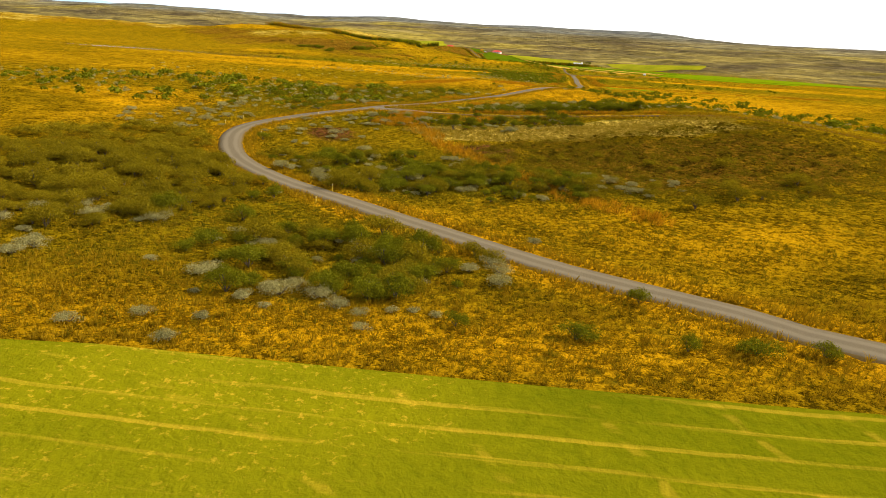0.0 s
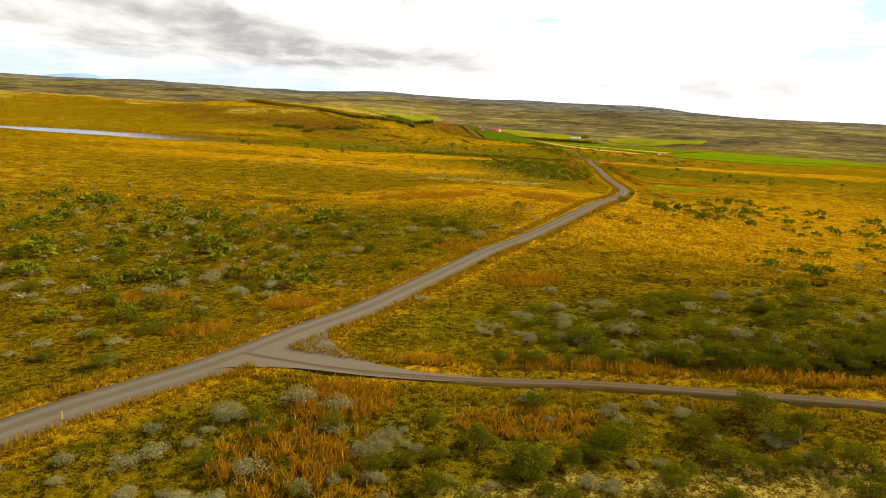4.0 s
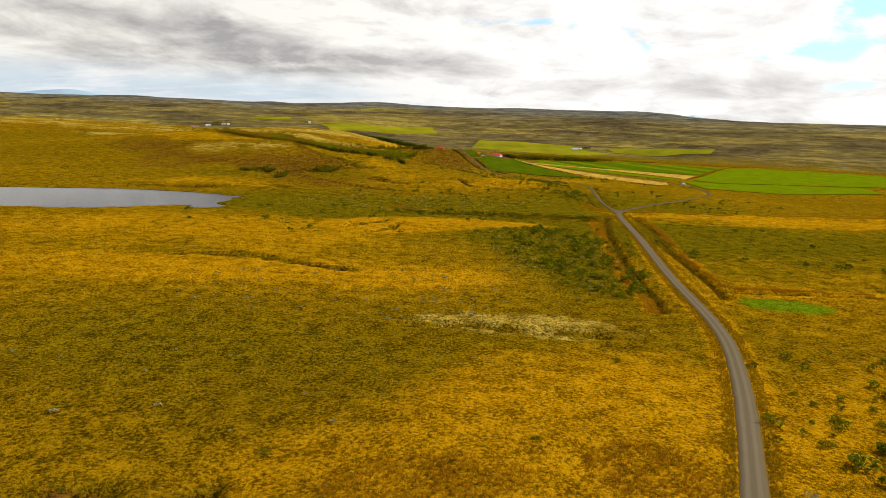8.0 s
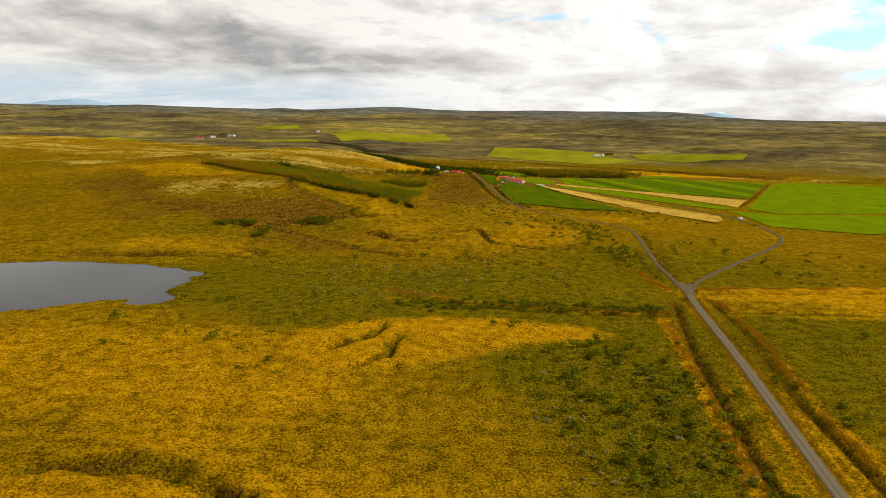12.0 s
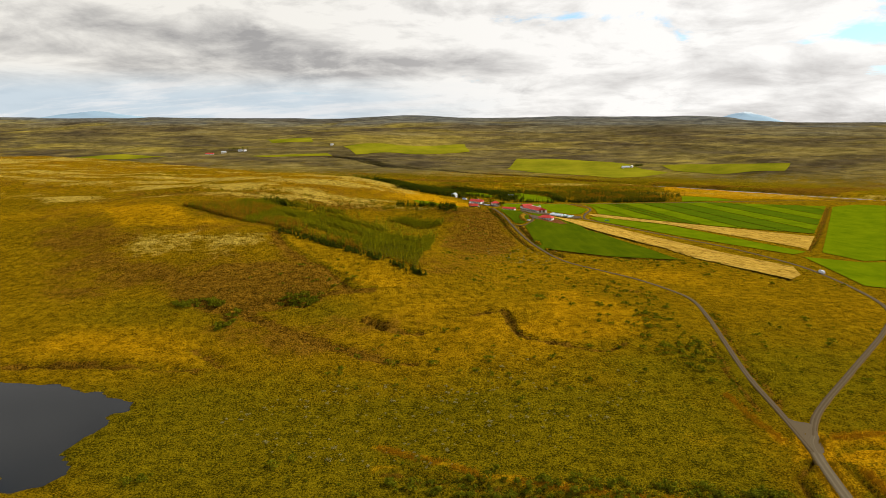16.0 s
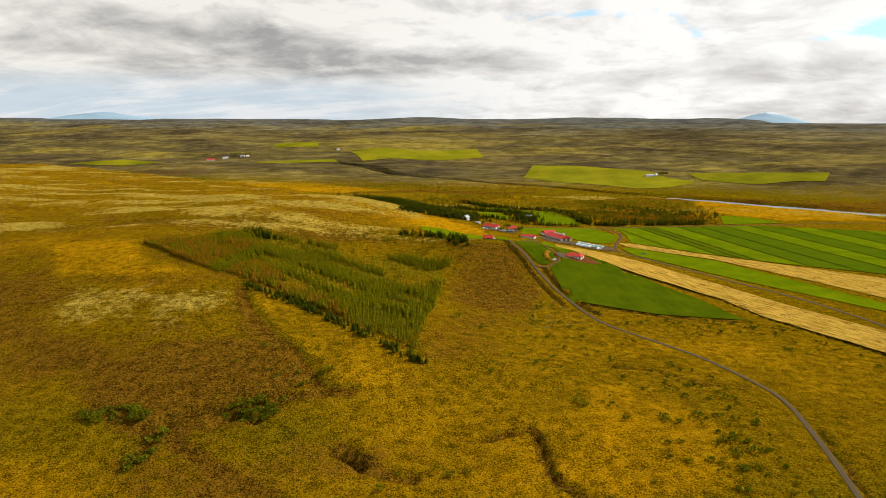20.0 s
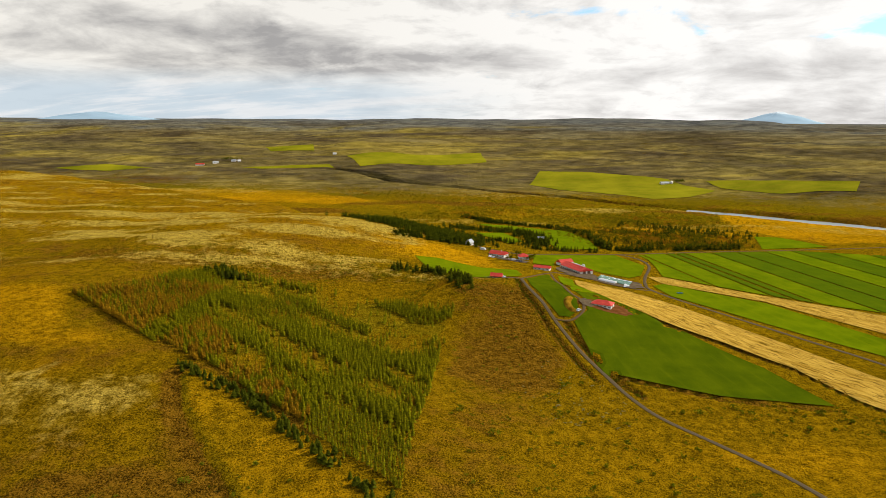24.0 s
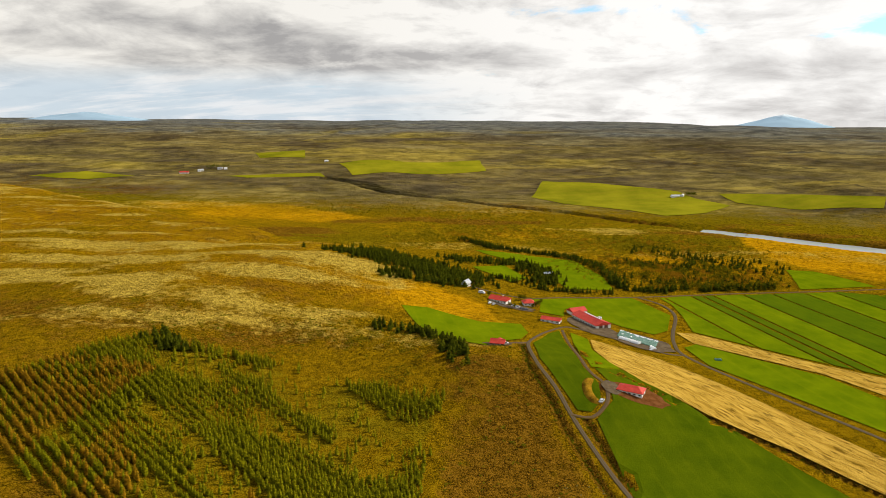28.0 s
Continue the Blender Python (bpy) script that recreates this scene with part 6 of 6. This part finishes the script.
def building(name, label, category, x, y, turn, sx, sy, wall, top, roof_mat, wall_mat, hip=0.0, windows=4, doors=1, chimney=False, vents=0, z=None):
    """A house or shed: walls with gables, roof, windows, doors, and what stands on the roof."""
    base = tagged(new(name), label, category, kind="")
    ground_z = min(height(x + dx, y + dy) for dx in (-3, 3) for dy in (-3, 3)) if z is None else z
    base.matrix_basis = pose(x, y, ground_z - 0.1, 0, 0, turn)
    bm = bmesh.new()
    h, w = sx / 2, sy / 2
    low = [bm.verts.new(p) for p in ((-h, -w, -0.6), (h, -w, -0.6), (h, w, -0.6), (-h, w, -0.6))]
    up = [bm.verts.new(p) for p in ((-h, -w, wall), (h, -w, wall), (h, w, wall), (-h, w, wall))]
    for k in range(4):
        bm.faces.new((low[k], low[(k + 1) % 4], up[(k + 1) % 4], up[k]))
    if hip < 0.5:
        for k, s in ((1, 1), (3, -1)):
            bm.faces.new((up[k], up[(k + 1) % 4], bm.verts.new((s * h, 0, top - 0.15))))
    bm.faces.new(low[::-1])
    part("wall", bm, wall_mat, base)
    part("roof", roof_bmesh(sx, sy, wall, top, 0.45, hip + 0.45 if hip else 0.0), roof_mat, base)
    if hip < 0.5 and sx > 7:
        block("ridge_cap", roof_mat, base, 0, 0, top - 0.05, sx + 0.8, 0.3, 0.1)
    wide = 1.3 if wall < 3.4 else 2.0
    for k in range(windows):
        at = -h + sx * (k + 0.5) / windows
        for side in (-1, 1):
            frame_part = block("window", M_WHITE, base, at, side * (w + 0.03), wall * 0.36, wide, 0.08, wall * 0.38)
            block("pane", M_PANE, frame_part, at, side * (w + 0.06), wall * 0.36 + 0.08, wide - 0.2, 0.06, wall * 0.38 - 0.16)
    for k in range(doors):
        at = (k - (doors - 1) / 2) * sy * 0.36
        door = block("door", M_DOOR, base, h + 0.03, at, 0, 0.08, 1.0 if wall < 3.4 else 3.0, min(2.1, wall - 0.4) if wall < 3.4 else 3.2)
        block("door_handle", M_STEEL, door, h + 0.1, at + 0.35, 1.0, 0.06, 0.12, 0.04)
    if chimney:
        stack = block("chimney", wall_mat, base, sx * 0.18, 0, top - 0.9, 0.7, 0.7, 1.7, bevel=0.04)
        block("chimney_cap", M_GREY_ROOF, stack, sx * 0.18, 0, top + 0.8, 0.85, 0.85, 0.1)
    if vents:
        block("ridge_vent", M_WHITE, base, 1.0, 0.5, top - 0.1, sx * 0.62, 0.8, 0.35)
    for k in range(vents):
        bm = bmesh.new()
        bmesh.ops.create_cone(bm, segments=14, cap_ends=True, radius1=0.55, radius2=0.5, depth=1.9, matrix=Matrix.Translation((h * 0.55 + 2.2 * k, 0.6, top + 0.7)))
        vent = part("roof_vent", bm, M_WHITE, base)
        bm = bmesh.new()
        bmesh.ops.create_cone(bm, segments=14, cap_ends=True, radius1=0.75, radius2=0.15, depth=0.4, matrix=Matrix.Translation((h * 0.55 + 2.2 * k, 0.6, top + 1.85)))
        part("vent_cowl", bm, M_STEEL, vent)
    return base


building("bungalow", "white bungalow with a crimson hipped roof on bare earth", "house", 57, 799, -24, 12.5, 8, 2.5, 4.5, M_RED, M_WHITE, hip=3.2, windows=5, doors=1)
building("barn", "long white livestock barn with red sheet roof and vents", "barn", 59, 952, -62, 30, 13, 3.4, 6.0, M_RED, M_WHITE, windows=9, doors=2, vents=2)
building("barn_annex", "red-roofed annex at the barn's end", "barn", 51, 973, 28, 13, 8, 3.3, 5.6, M_RED, M_WHITE, windows=3)
building("machine_shed", "low white machine shed with orange-red roof", "shed", 29, 947, -20, 14, 6.5, 2.5, 4.0, M_RED, M_WHITE, windows=4)
building("cabin", "small red-roofed cabin beside the lane", "cabin", -11, 853, -10, 8, 5.5, 2.4, 4.4, M_RED, M_DOOR, windows=2)
building("cabin_porch", "small red-roofed lean-to next to the cabin", "shed", -10, 859, 80, 4.5, 3.5, 2.1, 3.4, M_RED, M_WHITE, windows=1)
building("farmhouse", "white farmhouse with a broad red roof", "house", -9, 986, -28, 15.5, 9, 2.8, 5.2, M_RED, M_WHITE, windows=6, chimney=True)
building("guest_house", "small square house with red hipped roof among trees", "house", 14, 986, 10, 9, 8, 2.8, 5.2, M_RED, M_WHITE, hip=3.6, windows=3)
building("church_house", "white gabled house with grey roof before spruces", "house", -38, 1020, 65, 7.5, 5.5, 3.4, 6.0, M_GREY_ROOF, M_WHITE, windows=3)
building("hut", "grey shed in the lower meadow", "shed", 38, 1095, 10, 8, 5, 2.4, 3.8, M_GREY_ROOF, M_DOOR, windows=2)
for x, y, turn, sx, sy, mat, label in ((-782, 2008, 10, 34, 14, M_RED, "far white farm building with red roof"), (-750, 2030, 40, 22, 12, M_GREY_ROOF, "far white farmhouse with grey roof"), (-706, 2044, 0, 18, 10, M_GREY_ROOF, "far grey farm shed"), (-690, 2040, 20, 12, 9, M_WHITE, "far small white house"),
                                       (350, 1818, 15, 30, 12, M_GREY_ROOF, "far blue-grey barn in the green meadow"), (366, 1824, 60, 14, 10, M_WHITE, "far white house by the barn"), (-455, 2125, 0, 14, 9, M_WHITE, "lone far white cottage")):
    building("far_farmhouse", label, "house", x, y, turn, sx * 0.62, sy * 0.62, 3.4, 6.2, mat, M_WHITE, windows=3)
far_trees = np.concatenate([belt([(-745, 2050), (-690, 2058)], 10, 40), belt([(376, 1828), (396, 1832)], 6, 26)])
joined("farm_trees", birch_forms, far_trees, 7 + 3 * rng.random(len(far_trees)), M_SPRUCE, "dark trees sheltering far farms", "trees")


def bale(label, mat, group):
    bm = bmesh.new()
    bmesh.ops.create_cone(bm, segments=16, cap_ends=True, radius1=0.65, radius2=0.65, depth=1.25, matrix=Matrix.Rotation(radians(90), 4, "X") @ Matrix.Translation((0, 0, 0)))
    bmesh.ops.bevel(bm, geom=[e for e in bm.edges if len(e.link_faces) == 2 and e.calc_face_angle() > 1.0], offset=0.12, segments=2, affect="EDGES")
    return tagged(part("hay_bale", bm, mat), label, "bale", group)


green_bale = bale("round hay bale in green plastic wrap", M_WRAP_GREEN, "wrapped hay bales")
white_bale = bale("round hay bale in white plastic wrap", M_WRAP_WHITE, "wrapped hay bales")
row_way, row_side = np.array([0.723, -0.691]), np.array([0.35, 0.937])
used = {"g": False, "w": False}
for r in range(7):
    for k in range(22):
        p = np.array([73.0, 921.0]) + row_way * k * 1.36 + row_side * r * 2.3 + rng.normal(size=2) * 0.08
        white = (r == 6 and rng.random() < 0.6) or rng.random() < 0.05
        m = pose(p[0], p[1], height(*p) + 0.62, 0, 0, -44 + 4 * rng.normal())
        kind, key = (white_bale, "w") if white else (green_bale, "g")
        if used[key]:
            copy_thing(kind, m)
        else:
            kind.matrix_basis = m
            used[key] = True
for k in range(12):
    p = np.array([93.0, 899.0]) + rng.normal(size=2) * (2.4, 1.6)
    copy_thing(white_bale, pose(p[0], p[1], height(*p) + 0.62, 0, 0, 360 * rng.random()))
for k in range(6):
    p = np.array([128.0, 884.0]) + np.array([1.4 * (k % 3), 1.4 * (k // 3)])
    copy_thing(green_bale, pose(p[0], p[1], height(*p) + 0.62, 0, 0, 20))


def covered_stack(x, y, turn):
    """A long stack under a taut white sheet with a tyre row on it."""
    base = tagged(new("silage_stack"), "hay stack under a taut white sheet", "stack", "sheeted stacks")
    base.matrix_basis = pose(x, y, height(x, y) - 0.05, 0, 0, turn)
    bm = bmesh.new()
    rows = []
    for k in range(13):
        a = math.pi * k / 12
        rows.append([bm.verts.new((-3.6 + 0.9 * j, -2.1 * math.cos(a), 2.0 * math.sin(a) ** 0.7 * (1 + 0.05 * math.sin(3 * j + k)))) for j in range(9)])
    for a, b in zip(rows[:-1], rows[1:]):
        for j in range(8):
            bm.faces.new((a[j], a[j + 1], b[j + 1], b[j]))
    bm.faces.new([r[0] for r in rows])
    bm.faces.new([r[-1] for r in rows[::-1]])
    bmesh.ops.recalc_face_normals(bm, faces=bm.faces)
    part("sheet", bm, M_WRAP_WHITE, base)
    for j in range(4):
        bm = bmesh.new()
        bmesh.ops.create_cone(bm, segments=12, cap_ends=True, radius1=0.33, radius2=0.33, depth=0.2, matrix=Matrix.Translation((-2.7 + 1.8 * j, 0, 2.08)))
        part("tyre", bm, M_TYRE, base)


covered_stack(76.5, 914.5, -44)
covered_stack(82.5, 908.8, -44)


def spoil_bank():
    """A curved bank of earth overgrown with brown grass."""
    mat = mottled("overgrown_earth", (0.095, 0.048, 0.004), (0.34, 0.180, 0.012), 0.35, 1.0, 0.35, 0.0, stain=(0.10, 0.10, 0.004))
    c = rounded([(40, 783), (36.5, 786), (34.5, 792), (34.6, 799), (36.5, 804.5), (39, 807)], 0.7)
    way = np.gradient(c, axis=0)
    way /= np.linalg.norm(way, axis=1)[:, None]
    side = np.stack([way[:, 1], -way[:, 0]], 1)
    share = np.linspace(-1, 1, 11)
    ends = np.minimum(1, np.minimum(np.arange(len(c)), np.arange(len(c))[::-1]) / 5)
    wide = 2.6 * (0.45 + 0.55 * ends)
    spots = c[:, None, :] + side[:, None, :] * (wide[:, None] * share)[:, :, None]
    tall = 1.5 * ends[:, None] * (1 - share[None] ** 2) + 0.5 * (value(spots[..., 0] / 1.1, spots[..., 1] / 1.1, 19) - 0.5) * (1 - np.abs(share))
    z = ground(spots[..., 0].ravel(), spots[..., 1].ravel()).reshape(tall.shape) + 0.25 + tall
    r = np.arange(len(c) - 1)[:, None] * 11 + np.arange(10)[None]
    me = mesh_of("spoil_bank", np.concatenate([spots, z[:, :, None]], 2).reshape(-1, 3), np.stack([r, r + 1, r + 12, r + 11], -1).reshape(-1, 4), mat, True)
    tagged(new("spoil_bank", me), "curved earth bank overgrown with brown grass", "bank", kind="structure")


spoil_bank()


def car(label, mat, long=4.3, van=False):
    base = tagged(new("van" if van else "car"), label, "van" if van else "car", "parked vehicles")
    bm = bmesh.new()
    tall = 1.25 if van else 0.62
    box(bm, 0, 0, 0.35, long, 1.8, tall, bevel=0.16)
    body = part("body", bm, mat, base)
    bm = bmesh.new()
    made = bmesh.ops.create_cube(bm, size=1, matrix=Matrix.LocRotScale((-0.2, 0, 0.35 + tall + 0.27), None, (long * (0.8 if van else 0.55), 1.62, 0.62)))
    for v in made["verts"]:
        if v.co.z > 0.35 + tall + 0.3:
            v.co.x, v.co.y = -0.2 + (v.co.x + 0.2) * (0.9 if van else 0.74), v.co.y * 0.86
    part("cabin", bm, mat, base)
    for s in (-1, 1):
        block("side_window", M_PANE, base, -0.2, s * 0.77, 0.35 + tall + 0.08, long * 0.42, 0.06, 0.34)
    block("windscreen", M_PANE, base, long * (0.18 if not van else 0.17), 0, 0.35 + tall + 0.06, 0.3, 1.3, 0.38)
    for sx in (-1, 1):
        for sy in (-1, 1):
            bm = bmesh.new()
            bmesh.ops.create_cone(bm, segments=14, cap_ends=True, radius1=0.33, radius2=0.33, depth=0.22, matrix=Matrix.Translation((sx * long * 0.31, sy * 0.82, 0.33)) @ Matrix.Rotation(radians(90), 4, "X"))
            wheel = part("wheel", bm, M_TYRE, base)
            bm = bmesh.new()
            bmesh.ops.create_cone(bm, segments=12, cap_ends=True, radius1=0.19, radius2=0.19, depth=0.25, matrix=Matrix.Translation((sx * long * 0.31, sy * 0.82, 0.33)) @ Matrix.Rotation(radians(90), 4, "X"))
            part("rim", bm, M_STEEL, wheel)
        block("headlight" if sx > 0 else "tail_light", M_WHITE if sx > 0 else M_RED, body, sx * (long / 2 - 0.02), 0.62, 0.62, 0.08, 0.3, 0.14)
        block("headlight" if sx > 0 else "tail_light", M_WHITE if sx > 0 else M_RED, body, sx * (long / 2 - 0.02), -0.62, 0.62, 0.08, 0.3, 0.14)
    return base


def park(kind, x, y, turn):
    kind.matrix_basis = pose(x, y, height(x, y) + 0.02, 0, 0, turn)


white_car, dark_car, silver_car = car("white hatchback parked on gravel", M_CAR_WHITE), car("dark saloon parked on gravel", M_CAR_DARK), car("silver estate car parked on gravel", M_CAR_SILVER)
white_van, blue_van = car("white van on the gravel road", M_CAR_WHITE, 5.2, True), car("long white van by the farmhouse", M_CAR_WHITE, 6.0, True)
park(white_car, 2.0, 977, 40)
park(dark_car, 8.5, 972, 30)
park(silver_car, 5.0, 974.5, 35)
park(blue_van, -24, 1002, -30)
for x, y, turn, kind in ((11, 970.5, 30, dark_car), (-14, 975, 70, silver_car), (-6.5, 855, 20, white_car), (40, 785, 60, silver_car), (-17, 977, 70, white_car)):
    copy_thing(kind, pose(x, y, height(x, y) + 0.02, 0, 0, turn))
park(white_van, 231.2, 652, 95)
white_van.matrix_basis = Matrix.Translation((0, 0, 0.3)) @ white_van.matrix_basis


def marker_post(x, y):
    base = tagged(new("road_marker_post"), "short yellow plastic road marker post on the verge", "post", "road marker posts")
    bm = bmesh.new()
    box(bm, 0, 0, -0.1, 0.12, 0.06, 1.0, bevel=0.015)
    part("post", bm, M_YELLOW, base)
    block("reflector", M_STEEL, base, 0, -0.035, 0.7, 0.08, 0.02, 0.12)
    base.matrix_basis = pose(x, y, height(x, y), 0, 0, 30)
    return base


first_post = marker_post(-32.6, -62.5)
for x, y in ((-35.6, -44.5), (-34.4, -38), (-23.2, -79), (-9, -91), (-26.4, -53.5), (3, -102), (-8.5, -84), (-22, -29)):
    copy_thing(first_post, pose(x, y, height(x, y), 0, 0, 30))


# garden trees round the houses
garden_kind = [tree("garden_tree", "round dark green broadleaf tree beside the farmhouse", f, M_WILLOW, "garden trees") for f in (broadleaf_verts(260), broadleaf_verts(220))]
for k, (x, y, tall) in enumerate(((2, 972, 4.5), (-1, 975, 4.2), (20, 982, 5.0), (22, 986, 4.6), (17, 978, 3.8), (8, 996, 5.5), (-18, 996, 5.0), (-27, 1010, 5.5), (-46, 1016, 5.5), (-31, 1028, 6.0))):
    place_tree(garden_kind[k % 2], x, y, tall, 1.5)
for kind, (x, y) in zip(garden_kind, ((24, 990), (11, 999))):
    kind.matrix_basis = Matrix.LocRotScale((x, y, height(x, y) - 0.05), None, (7, 7, 4.8))
